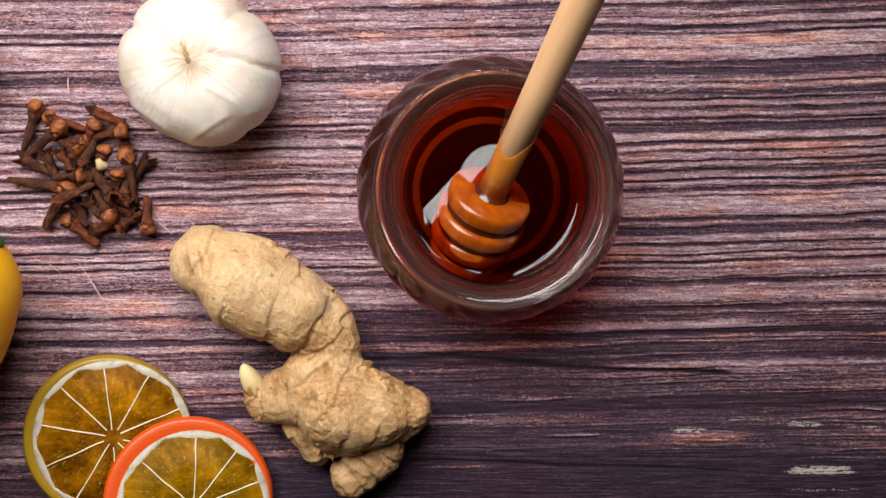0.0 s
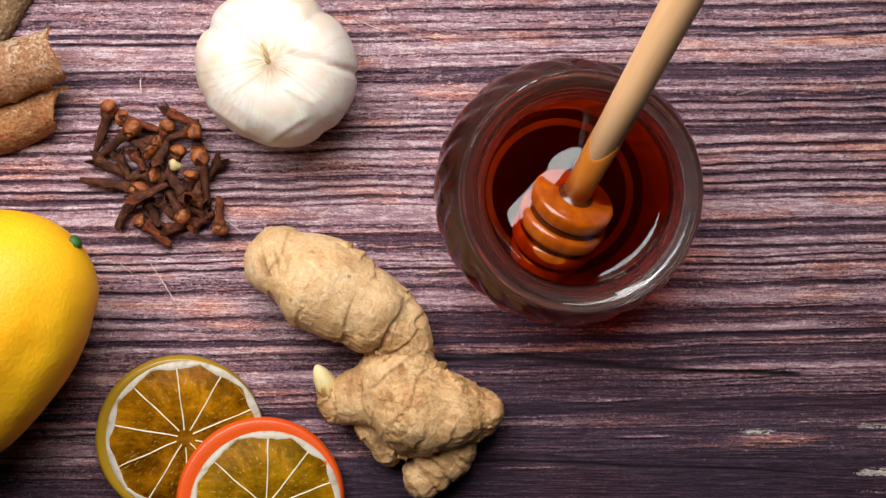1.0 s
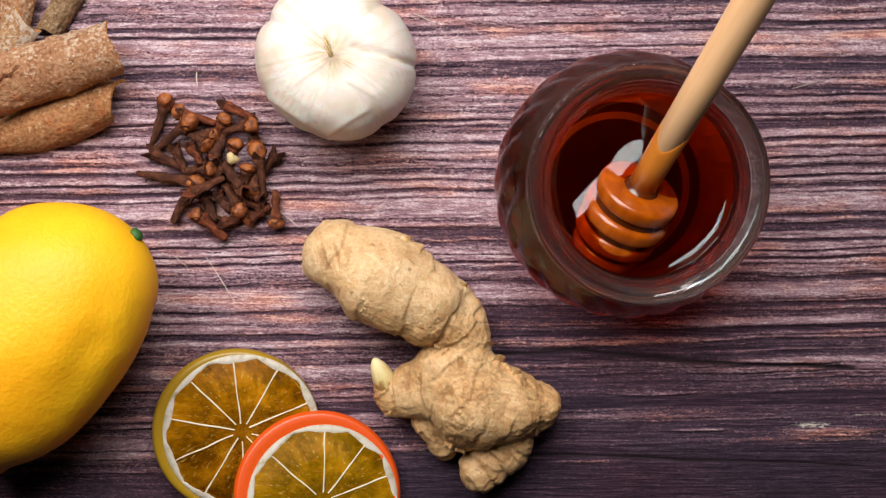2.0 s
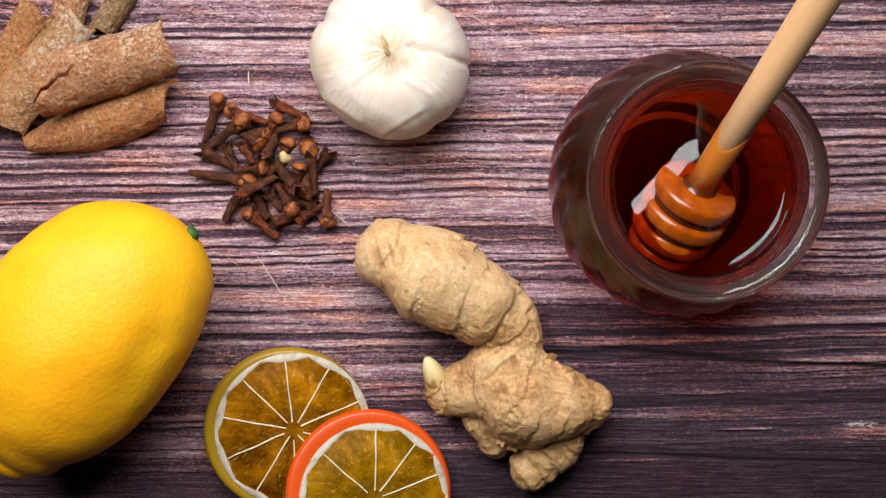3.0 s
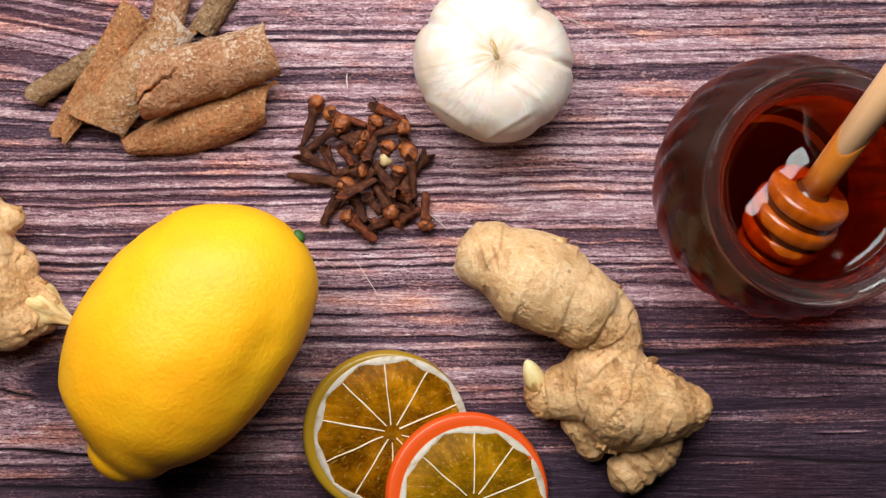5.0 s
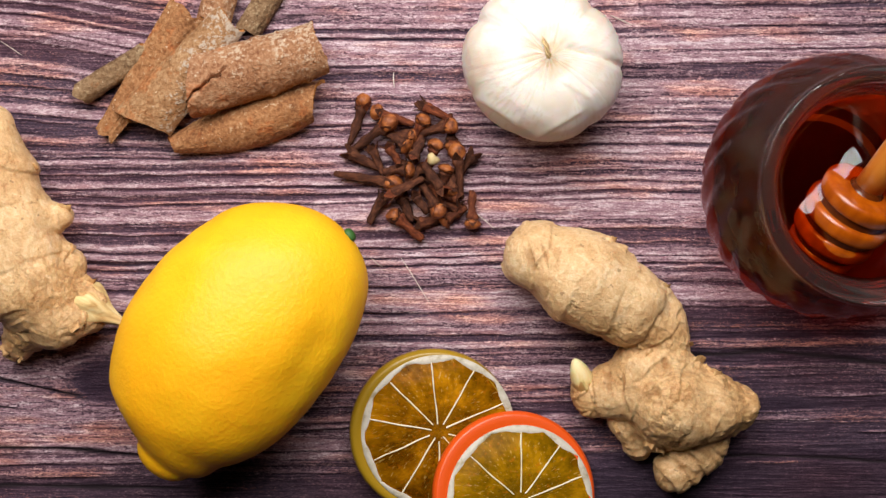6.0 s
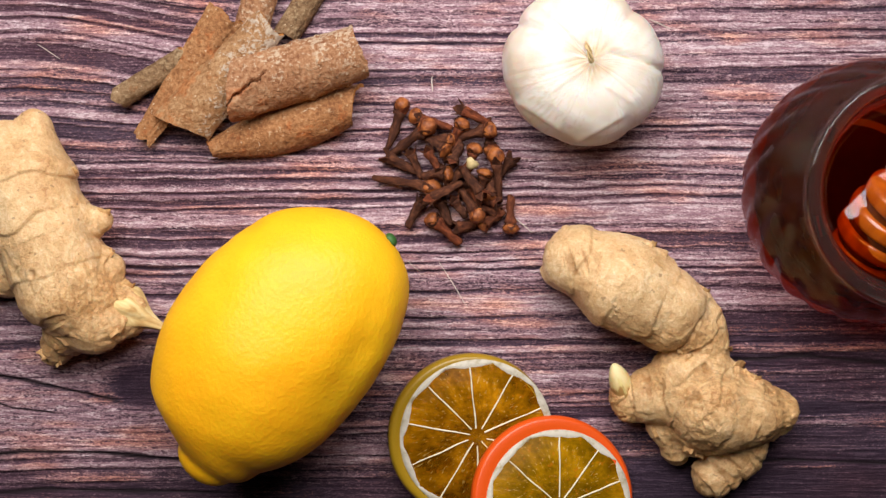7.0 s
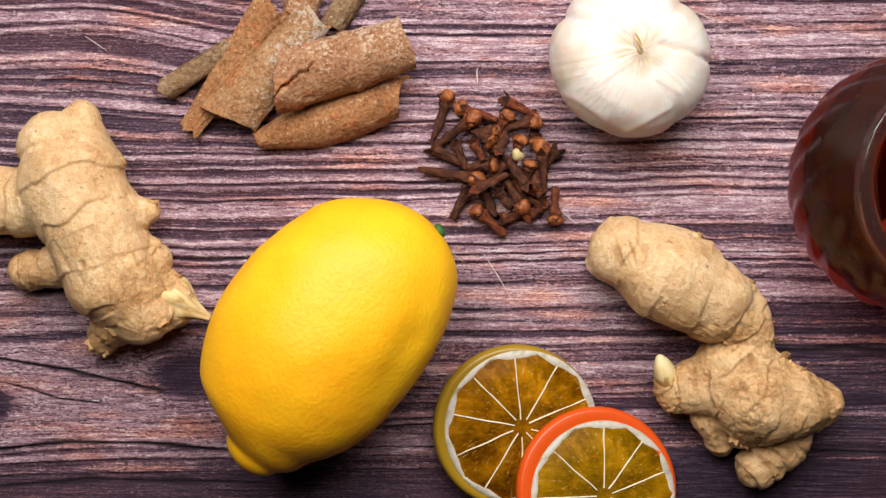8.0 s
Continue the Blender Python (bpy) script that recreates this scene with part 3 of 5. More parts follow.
def lemon(x, y, turn):
    thing = tagged(new("lemon"), "large glossy yellow lemon with a green stem end", "lemon")
    thing.matrix_world = pose(x, y, 0.0324, 0, 0, turn)
    s = 0.00365 - np.cos(np.linspace(0.0, math.pi, 150)) * 0.05375
    body = 0.0359 * np.sqrt(np.clip(1 - (np.abs(s - 0.0042) / np.where(s > 0.0042, 0.0532, 0.0495)) ** np.where(s > 0.0042, 2.4, 2.15), 0, 1))
    tip = 0.0114 * np.sqrt(np.clip(1 - (np.abs(s + 0.0402) / 0.0099) ** 2.6, 0, 1))
    r = (body ** 9 + tip ** 9) ** (1 / 9)
    around = 128
    a = np.arange(around) * 2 * math.pi / around
    S, A = np.meshgrid(s, a, indexing="ij")
    R = np.repeat(r[:, None], around, 1)
    P = np.stack([S, R * np.cos(A), R * np.sin(A)], 2).reshape(-1, 3)
    R = R.ravel() * (1 + 0.040 * (fbm(P * 42, 5, 2) - 0.5) * 2 + 0.012 * (fbm(P * 160, 6, 2) - 0.5))
    # a shallow fold from the stem along one flank, and flatter faces on both sides of it
    ang, along = A.ravel(), P[:, 0]
    R *= 1 - 0.038 * np.exp(-((ang - 2.42 + 4 * along) / 0.22) ** 2) * ramp(along, -0.012, 0.012) * (1 - ramp(along, 0.036, 0.050))
    R *= 1 + 0.016 * np.exp(-((ang - 2.80) / 0.25) ** 2) * ramp(along, -0.02, 0.01) * (1 - ramp(along, 0.036, 0.050))
    R *= 1 - 0.022 * np.exp(-((ang - 0.75) / 0.30) ** 2) * np.exp(-((along + 0.004) / 0.020) ** 2)
    lean = 0.0009 - 0.0068 * ramp(-P[:, 0], 0.032, 0.044) - 0.0025 * ramp(P[:, 0], 0.036, 0.054)
    verts = np.stack([P[:, 0], R * np.cos(A.ravel()) + lean, R * np.sin(A.ravel()) * 0.915], 1)
    verts *= 0.968
    me = mesh_of("peel", verts, grid_faces(len(s), around, False, True))
    part("peel", outward(me), LEMON, thing)
    green = material("green_stem", (0.030, 0.11, 0.018), 0.6)
    me = lathe("stem_end", [(0.0024, 0.0), (0.0026, 0.0008), (0.0021, 0.0018), (0.0010, 0.0023)], 12, lambda r, z, a: r * (1 + 0.15 * np.cos(5 * a)))
    stem = part("stem_end", me, green, thing, "small green stem end")
    stem.matrix_local = pose(0.0546, -0.0074, 0.001, 0, 82, -18)
    return thing


lemon(-0.1894, -0.0342, 51.6)

# ---------- garlic ----------


def garlic_bulb(x, y):
    thing = tagged(new("garlic_bulb"), "whole white garlic bulb with papery skin", "garlic")
    thing.matrix_world = pose(x, y, 0.0)
    n, around = 110, 200
    t = np.linspace(0, 1, n)
    prof = spline([(0.004, 0.0006), (0.013, 0.0004), (0.0215, 0.0048), (0.0266, 0.0130), (0.0276, 0.0205), (0.0252, 0.0285), (0.0198, 0.0345), (0.0128, 0.0370), (0.0070, 0.0373), (0.0040, 0.0375), (0.0026, 0.0378), (0.0014, 0.0382), (0.0001, 0.0384)], 10)
    a = np.arange(around) * 2 * math.pi / around
    A, R = np.meshgrid(a, prof[:, 0])
    Z = np.repeat(prof[:, 1:2], around, 1)
    seams = np.array([-0.08, 0.85, 1.75, 2.62, 3.55, 4.35, 5.35])
    gap = np.abs((A[..., None] - seams + math.pi) % (2 * math.pi) - math.pi).min(2)
    depth = np.array([0.040, 0.065, 0.03, 0.075, 0.02, 0.015, 0.045])[np.abs((A[..., None] - seams + math.pi) % (2 * math.pi) - math.pi).argmin(2)]
    width = np.array([0.055, 0.15, 0.10, 0.12, 0.17, 0.17, 0.14])[np.abs((A[..., None] - seams + math.pi) % (2 * math.pi) - math.pi).argmin(2)]
    on = ramp(R, 0.009, 0.024)
    R2 = R * (1 - on * depth * np.exp(-(gap / width) ** 1.3)) * (1 + on * 0.03 * np.cos(2 * A + 1.0))
    P = np.stack([R2 * np.cos(A), R2 * np.sin(A), Z], 2).reshape(-1, 3)
    wob = fbm(P * 75, 8, 3) - 0.5
    P += P * np.array([1, 1, 0.35]) * (0.05 * wob)[:, None]
    folds = np.zeros(len(P))
    for ax, ay, bx, by, tall in ((-0.002, -0.026, 0.011, -0.0185, 0.0005), (-0.016, 0.017, -0.004, 0.006, 0.0003), (0.008, 0.002, 0.025, -0.0015, -0.0010),
                                (0.006, -0.009, 0.014, -0.0135, 0.0003), (-0.012, -0.010, -0.004, -0.004, 0.0002), (-0.022, -0.014, -0.010, -0.022, 0.0005)):
        a0, ab = np.array([ax, ay]), np.array([bx - ax, by - ay])
        s = np.clip((P[:, :2] - a0) @ ab / (ab @ ab), 0, 1)
        off = P[:, :2] - a0 - s[:, None] * ab
        side = (off @ np.array([-ab[1], ab[0]])) / np.linalg.norm(ab)
        lift = tall * np.exp(-(np.linalg.norm(off, axis=1) / 0.0016) ** 2) * np.where(side > 0, 1.0, np.exp(-(side / 0.0006) ** 2)) * ramp(P[:, 2], 0.006, 0.012)
        P += P / np.linalg.norm(P, axis=1)[:, None] * lift[:, None]
        folds = np.maximum(folds, (0.9 if tall < 0 else 0.45) * np.exp(-(np.linalg.norm(off, axis=1) / 0.0005) ** 2) * ramp(P[:, 2], 0.006, 0.012) * (0.3 + vnoise(P * 500, 23)))
    streak = fbm(np.stack([(A + 0.25 * np.sin(60 * R + 3 * A)).ravel() * 15, P[:, 2] * 30, np.zeros(P.shape[0])], 1), 9, 3)
    tan = ramp(0.014 - R.ravel(), 0.0, 0.012) * 0.9 * (0.4 + vnoise(np.stack([A.ravel() * 5, R.ravel() * 300, np.zeros(P.shape[0])], 1), 3)) * ramp(Z.ravel(), 0.02, 0.03)
    tan = np.maximum(tan, 0.50 * ramp(fbm(P * 70, 17, 3), 0.50, 0.66) * ramp(R.ravel(), 0.010, 0.020))
    smudge = np.exp(-((P[:, 0] + 0.0030 + 0.6 * (P[:, 1] + 0.004)) / 0.0030) ** 2 - ((P[:, 1] + 0.0055) / 0.0055) ** 2) + 0.8 * np.exp(-((P[:, 0] - 0.0045) / 0.0025) ** 2 - ((P[:, 1] + 0.0025) / 0.0022) ** 2)
    tan = np.maximum(tan, 0.55 * smudge * ramp(Z.ravel(), 0.02, 0.03) * (0.5 + vnoise(P * 600, 12)))
    tan = np.maximum(tan, 0.50 * ramp(-P[:, 1], 0.019, 0.026) * ramp(fbm(P * 160, 19, 3), 0.35, 0.65))
    vein = fbm(np.stack([(A + 0.12 * np.sin(140 * R + 2 * A)).ravel() * 42, P[:, 2] * 45, R.ravel() * 60], 1), 29, 2)
    tan = np.maximum(tan, np.maximum(folds, 0.32 * ramp(vein, 0.56, 0.70) * ramp(R.ravel(), 0.008, 0.018)))
    P *= np.array([0.985, 1.0, 1.0])
    faces = grid_faces(len(prof), around, False, True)
    part("bulb", outward(mesh_of("bulb", P, faces, True, (("streak", streak), ("tan", np.clip(tan, 0, 1))))), GARLIC, thing)
    straw = material("dry_stalk", (0.62, 0.45, 0.22), 0.8)
    bump(straw, noise_of(straw, coords(straw, (900, 900, 90)), 1.0, 3), 0.5, 0.001)
    # the cut stalk: a small dry twist of fibres bent over to the back
    for k in range(7):
        ang = k * 2.4
        n = 10
        t = np.linspace(0, 1, n)
        length = 0.0072 - 0.0007 * (k % 4)
        mid = np.stack([0.0007 * np.cos(ang + 5 * t) * (1 - 0.5 * t) - 0.0022 * t ** 1.5, length * t, 0.0372 + 0.0006 * np.sin(ang + 5 * t) + 0.0026 * np.sin(2.4 * t)], 1)
        thin = 0.00042 * (1 - 0.7 * t)
        ring = np.arange(6) * math.pi / 3
        verts = np.stack([mid[:, None, 0] + thin[:, None] * np.cos(ring), np.repeat(mid[:, 1:2], 6, 1), mid[:, None, 2] + thin[:, None] * np.sin(ring)], 2).reshape(-1, 3)
        faces = grid_faces(n, 6, False, True).tolist() + [list(range(6)), list(range(n * 6 - 1, n * 6 - 7, -1))]
        ob = part("stalk_fibre", outward(mesh_of("stalk_fibre", verts, faces)), straw, thing, "dry straw-coloured stalk fibre")
        ob.matrix_local = pose(0, -0.0012, 0)
    return thing


garlic_bulb(-0.0838, 0.0640)

# ---------- ginger ----------


def limb_of(q, rows, seed):
    """For each point: direction of the nearest limb, its phase along that limb's skin rings, and the limbs' smooth union."""
    best, phase, total, axis = np.full(len(q), 9.0), np.zeros(len(q)), None, np.zeros_like(q)
    wave = 0.55 * (vnoise(q * 55, seed + 9) - 0.5) + 0.22 * (vnoise(q * 160, seed + 10) - 0.5)
    for r in rows:
        a, b, ra, rb = r[0:3], r[4:7], r[3], r[7]
        ab = b - a
        t = np.clip((q - a) @ ab / (ab @ ab), 0, 1)
        d = np.linalg.norm(q - a - t[:, None] * ab, axis=1) - (ra + (rb - ra) * t)
        phase = np.where(d < best, (q - a) @ ab / np.linalg.norm(ab) / r[8] + wave, phase)
        axis = np.where((d < best)[:, None], ab / np.linalg.norm(ab), axis)
        best = np.minimum(best, d)
        if total is None:
            total = d
        else:
            k = 0.0030
            h = np.clip(0.5 + 0.5 * (total - d) / k, 0, 1)
            total = total + (d - total) * h - k * h * (1 - h)
    return axis, phase, total


def bent(p, seed):
    return p + np.stack([fbm(p * 60, seed + k, 2) - 0.5 for k in range(3)], 1) * np.array([0.0036, 0.0036, 0.0024])


def skin_flake(p, n, size, turn, seed, thing):
    """A torn bit of dry skin that curls off the root at p."""
    out = Vector((n[0], n[1], 0.15 * n[2])).normalized()
    out.rotate(Matrix.Rotation(turn, 3, "Z"))
    n = Vector(n)
    side = out.cross(n).normalized()
    verts, cols = [], np.linspace(-1, 1, 6)
    for u in np.linspace(-0.45, 1, 6):
        for under in (0, 1):
            for w in (cols if not under else cols[::-1]):
                reach = 0.15 + 0.70 * float(vnoise(np.array([[w * 2.2, seed * 3.7, 0.0]]), 5)[0])
                lift = 0.0002 + 0.15 * size * max(u, 0) ** 2 - 0.0007 * (u < 0) + 0.2 * size * (w * w - 0.4) * max(u, 0)
                verts.append(Vector(p) + out * (u * size * reach) + side * (w * size * (1.15 - 0.2 * u)) + n * (lift - 0.00016 * under))
    part("skin_flake", outward(mesh_of("skin_flake", np.array(verts), grid_faces(6, 12, False, True))), DRY_SKIN, thing, "torn dry brown skin")


def ginger_root(name, label, bones, shoots, seed, worn, eyes=(), scrapes=(), flakes=()):
    """bones: rows of ax, ay, az, ra, bx, by, bz, rb, ring spacing. shoots: pale pointed buds. eyes: x, y, size. scrapes, flakes: x, y, size, turn."""
    thing = tagged(new(name), label, "ginger")
    rows = np.array(bones)
    low = np.minimum(rows[:, 0:3] - rows[:, 3:4], rows[:, 4:7] - rows[:, 7:8]).min(0) - 0.004
    high = np.maximum(rows[:, 0:3] + rows[:, 3:4], rows[:, 4:7] + rows[:, 7:8]).max(0) + 0.004
    low[2] = -0.002
    step = 0.00056
    shape = np.ceil((high - low) / step).astype(int) + 1
    pts = np.stack(np.meshgrid(*[low[k] + step * np.arange(shape[k]) for k in range(3)], indexing="ij"), 3).reshape(-1, 3)
    near = np.full(len(pts), 9.0)
    for r in rows:
        ab = r[4:7] - r[0:3]
        t = np.clip((pts - r[0:3]) @ ab / (ab @ ab), 0, 1)
        near = np.minimum(near, np.linalg.norm(pts - r[0:3] - t[:, None] * ab, axis=1) - (r[3] + (r[7] - r[3]) * t))
    band = np.abs(near) < 0.0045
    total = near.copy()
    total[band] = limb_of(bent(pts[band], seed), rows, seed)[2]
    total = np.maximum(total, 0.0004 - pts[:, 2])
    verts, faces = surface_net(total.reshape(shape), low, step)
    me = outward(mesh_of("root", verts, faces, True))
    normals = np.zeros(len(verts) * 3)
    me.vertices.foreach_get("normal", normals)
    normals = normals.reshape(-1, 3)
    axis, phase, _ = limb_of(bent(verts, seed), rows, seed)
    along = (verts * axis).sum(1)
    across = verts - along[:, None] * axis
    fibre_run = fbm(across * 850 + axis * (along * 130)[:, None], seed + 50, 2)
    rough = np.clip(worn(verts[:, 0], verts[:, 1]), 0, 1) * (0.45 + 0.55 * ramp(fbm(verts * 70, seed + 20, 2), 0.36, 0.60))
    # skin in overlapping rings: each swells towards its edge and drops to the next
    saw = phase - np.floor(phase)
    lip = ramp(saw, 0.0, 0.85) * (1 - ramp(saw, 0.95, 1.0))
    whole = ramp(vnoise(verts * 75, seed + 31), 0.22, 0.55)
    push = 0.00085 * (lip - 0.4) * whole
    edge = np.exp(-(np.minimum(saw, 1 - saw) / 0.026) ** 2) * whole
    # flakes of skin that stand off, with sharp broken edges
    warped = verts + 0.0016 * np.stack([fbm(verts * 300, seed + 40 + k, 2) - 0.5 for k in range(3)], 1)
    flake = fbm(warped * 270, seed + 2, 3)
    push += (0.00012 + 0.00022 * rough) * ramp(flake, 0.490, 0.515)
    torn = np.exp(-(np.abs(flake - 0.492) / 0.011) ** 2) * (0.15 + 0.85 * rough)
    crease = 1 - np.abs(2 * fbm(verts * 150, seed + 14, 2) - 1) * 2.4
    crease = np.clip(crease, 0, 1) ** 5
    push -= (0.08 + rough) * 0.00028 * crease
    push += (0.0002 + 0.0004 * rough) * (fibre_run - 0.5)
    push += (0.0004 + 0.0002 * rough) * (fbm(verts * 95, seed + 3, 2) - 0.5) + (0.0002 + 0.0002 * rough) * (fbm(verts * 620, seed + 4, 2) - 0.5)
    marks = np.zeros(len(verts))
    upper = ramp(normals[:, 2], 0.1, 0.4)
    for ex, ey, er in eyes:
        d = np.hypot(verts[:, 0] - ex, 0.8 * (verts[:, 1] - ey)) / er
        push += er * upper * (0.28 * np.exp(-((d - 1.5) / 0.5) ** 2) - 0.65 * np.exp(-d ** 2))
        marks = np.maximum(marks, upper * np.exp(-d ** 2))
    for ex, ey, er, turn in scrapes:
        u = (verts[:, 0] - ex) * math.cos(turn) + (verts[:, 1] - ey) * math.sin(turn)
        v = (verts[:, 1] - ey) * math.cos(turn) - (verts[:, 0] - ex) * math.sin(turn)
        line = ramp(fbm(np.stack([u * 900, v * 170, np.zeros(len(u))], 1), seed + 61, 2), 0.46, 0.58)
        line = line * upper * np.exp(-((u / er) ** 2 + (v / er) ** 2) ** 2)
        push -= 0.00065 * line
        marks = np.maximum(marks, line)
    verts = verts + normals * push[:, None]
    verts[:, 2] = np.maximum(verts[:, 2], 0.0002)
    groove = marks + np.clip(np.maximum.reduce([0.4 * edge * (0.4 + vnoise(verts * 210, seed + 70)), 0.75 * torn, 0.6 * crease * (0.15 + rough), 0.8 * (0.12 + rough) * ramp(0.5 - fibre_run, 0.06, 0.22)]), 0, 1)
    me = outward(mesh_of("root", verts, faces, True, (("groove", groove), ("rough", rough))))
    part("root", me, GINGER, thing)
    for k, (fx, fy, size, turn) in enumerate(flakes):
        near = np.argsort(np.hypot(verts[:, 0] - fx, verts[:, 1] - fy))[:40]
        at = near[np.argmax(verts[near, 2])]
        skin_flake(verts[at], normals[at], size, turn, seed + k, thing)
    for (x, y, z, size, length, rx, ry, rz), colour in shoots:
        dry = colour is not SHOOT
        rows = [(size * 0.8, -0.006), (size * 1.0, -0.001), (size * 0.75, length * 0.25), (size * 0.46, length * 0.5), (size * 0.28, length * 0.75), (size * 0.17, length * 0.97), (0.0003, length)] if dry else [(size * 0.9, -0.003), (size, length * 0.15), (size * 0.95, length * 0.4), (size * 0.72, length * 0.7), (size * 0.35, length * 0.93), (0.0002, length)]
        me = lathe("shoot", spline(rows, 5), 20, (lambda r, z, a: r * (1 + 0.16 * np.sin(5 * a + z * 200) + 0.08 * np.sin(9 * a))) if dry else (lambda r, z, a: r * (1 + 0.05 * np.sin(3 * a + z * 250))))
        part("shoot", me, colour, thing, "dry straw-coloured pointed stub" if dry else "pale cream pointed shoot").matrix_local = pose(x, y, z, rx, ry, rz)
    return thing


DRY_SKIN = material("dry_ginger_skin", rough=0.6, Specular_IOR_Level=0.3)
feed(DRY_SKIN, "Base Color", ramp_of(DRY_SKIN, noise_of(DRY_SKIN, coords(DRY_SKIN), 450, 3), [(0.35, (0.38, 0.195, 0.075)), (0.55, (0.60, 0.36, 0.155)), (0.7, (0.72, 0.50, 0.25))]))
SHOOT = material("ginger_shoot", rough=0.45, Subsurface_Weight=0.2, Subsurface_Scale=0.003)
feed(SHOOT, "Base Color", ramp_of(SHOOT, calc(SHOOT, "ADD", noise_of(SHOOT, coords(SHOOT, (1, 1, 0.4)), 420, 3), node(SHOOT, "ShaderNodeSeparateXYZ", Vector=coords(SHOOT, (55, 55, 55))).outputs["Z"]), [(0.58, (0.46, 0.25, 0.08)), (0.72, (0.74, 0.56, 0.24)), (0.98, (0.80, 0.68, 0.36))]))
bump(SHOOT, noise_of(SHOOT, coords(SHOOT, (1, 1, 0.3)), 500, 3), 0.3, 0.0006)
DRY_STUB = material("dry_ginger_stub", rough=0.6, Specular_IOR_Level=0.3)
feed(DRY_STUB, "Base Color", ramp_of(DRY_STUB, noise_of(DRY_STUB, coords(DRY_STUB, (420, 420, 60)), 1.0, 3), [(0.35, (0.52, 0.32, 0.12)), (0.55, (0.74, 0.55, 0.25)), (0.7, (0.80, 0.66, 0.36))]))
ginger_root("ginger_root", "knobbly beige ginger root with a pale shoot", [
    (-0.0829, -0.0038, 0.0135, 0.0128, -0.0692, -0.0111, 0.0165, 0.0165, 0.0160),
    (-0.0902, -0.0080, 0.0105, 0.0050, -0.0845, 0.0024, 0.0130, 0.0068, 0.0160),
    (-0.0692, -0.0111, 0.0165, 0.0165, -0.0546, -0.0190, 0.0155, 0.0149, 0.0140),
    (-0.0609, -0.0002, 0.0180, 0.0036, -0.0563, -0.0031, 0.0180, 0.0043, 0.0060),
    (-0.0478, -0.0213, 0.0140, 0.0112, -0.0399, -0.0295, 0.0130, 0.0088, 0.0110),
    (-0.0402, -0.0165, 0.0155, 0.0040, -0.0363, -0.0246, 0.0145, 0.0052, 0.0070),
    (-0.0358, -0.0315, 0.0130, 0.0056, -0.0376, -0.0406, 0.0130, 0.0097, 0.0080),
    (-0.0458, -0.0440, 0.0135, 0.0109, -0.0369, -0.0539, 0.0155, 0.0150, 0.0130),
    (-0.0369, -0.0539, 0.0155, 0.0150, -0.0251, -0.0568, 0.0148, 0.0133, 0.0130),
    (-0.0250, -0.0552, 0.0145, 0.0117, -0.0135, -0.0569, 0.0118, 0.0093, 0.0090),
    (-0.0438, -0.0495, 0.0145, 0.0116, -0.0563, -0.0516, 0.0110, 0.0089, 0.0095),
    (-0.0563, -0.0516, 0.0110, 0.0089, -0.0622, -0.0534, 0.0098, 0.0067, 0.0070),
    (-0.0628, -0.0535, 0.0098, 0.0065, -0.0662, -0.0506, 0.0108, 0.0042, 0.0060),
    (-0.0295, -0.0427, 0.0145, 0.0044, -0.0239, -0.0461, 0.0135, 0.0036, 0.0050),
    (-0.0187, -0.0638, 0.0105, 0.0073, -0.0239, -0.0715, 0.0090, 0.0078, 0.0070),
    (-0.0239, -0.0715, 0.0090, 0.0078, -0.0338, -0.0817, 0.0082, 0.0078, 0.0060),
    (-0.0499, -0.0639, 0.0085, 0.0057, -0.0470, -0.0732, 0.0056, 0.0053, 0.0060),
    (-0.0352, -0.0619, 0.0130, 0.0117, -0.0400, -0.0676, 0.0120, 0.0057, 0.0090),
    (-0.0558, -0.0634, 0.0090, 0.0022, -0.0533, -0.0677, 0.0080, 0.0018, 0.0050)],
    [((-0.0667, -0.0499, 0.0115, 0.0040, 0.0118, -72, 0, 22), SHOOT)], 31, lambda x, y: 0.12 + 0.75 * ramp(-y, 0.018, 0.032),
    eyes=((-0.0445, -0.0490, 0.0014), (-0.0405, -0.0395, 0.0011)), scrapes=((-0.0851, -0.0028, 0.0055, 0.2), (-0.0565, -0.0468, 0.0050, -0.1), (-0.0290, -0.0765, 0.0060, 0.9)),
    flakes=((-0.0399, -0.0127, 0.0018, 0.3), (-0.0298, -0.0342, 0.0018, 0.6), (-0.0273, -0.0391, 0.0026, 0.4), (-0.0239, -0.0424, 0.0022, -0.2), (-0.0211, -0.0437, 0.0018, 0.2), (-0.0554, -0.0645, 0.0022, 0.1), (-0.0402, -0.0718, 0.0020, -0.3), (-0.0447, -0.0694, 0.0018, 0.3), (-0.0584, 0.0043, 0.0014, 0.2), (-0.0459, -0.0358, 0.0016, 0.4), (-0.0490, -0.0345, 0.0014, -0.3)))
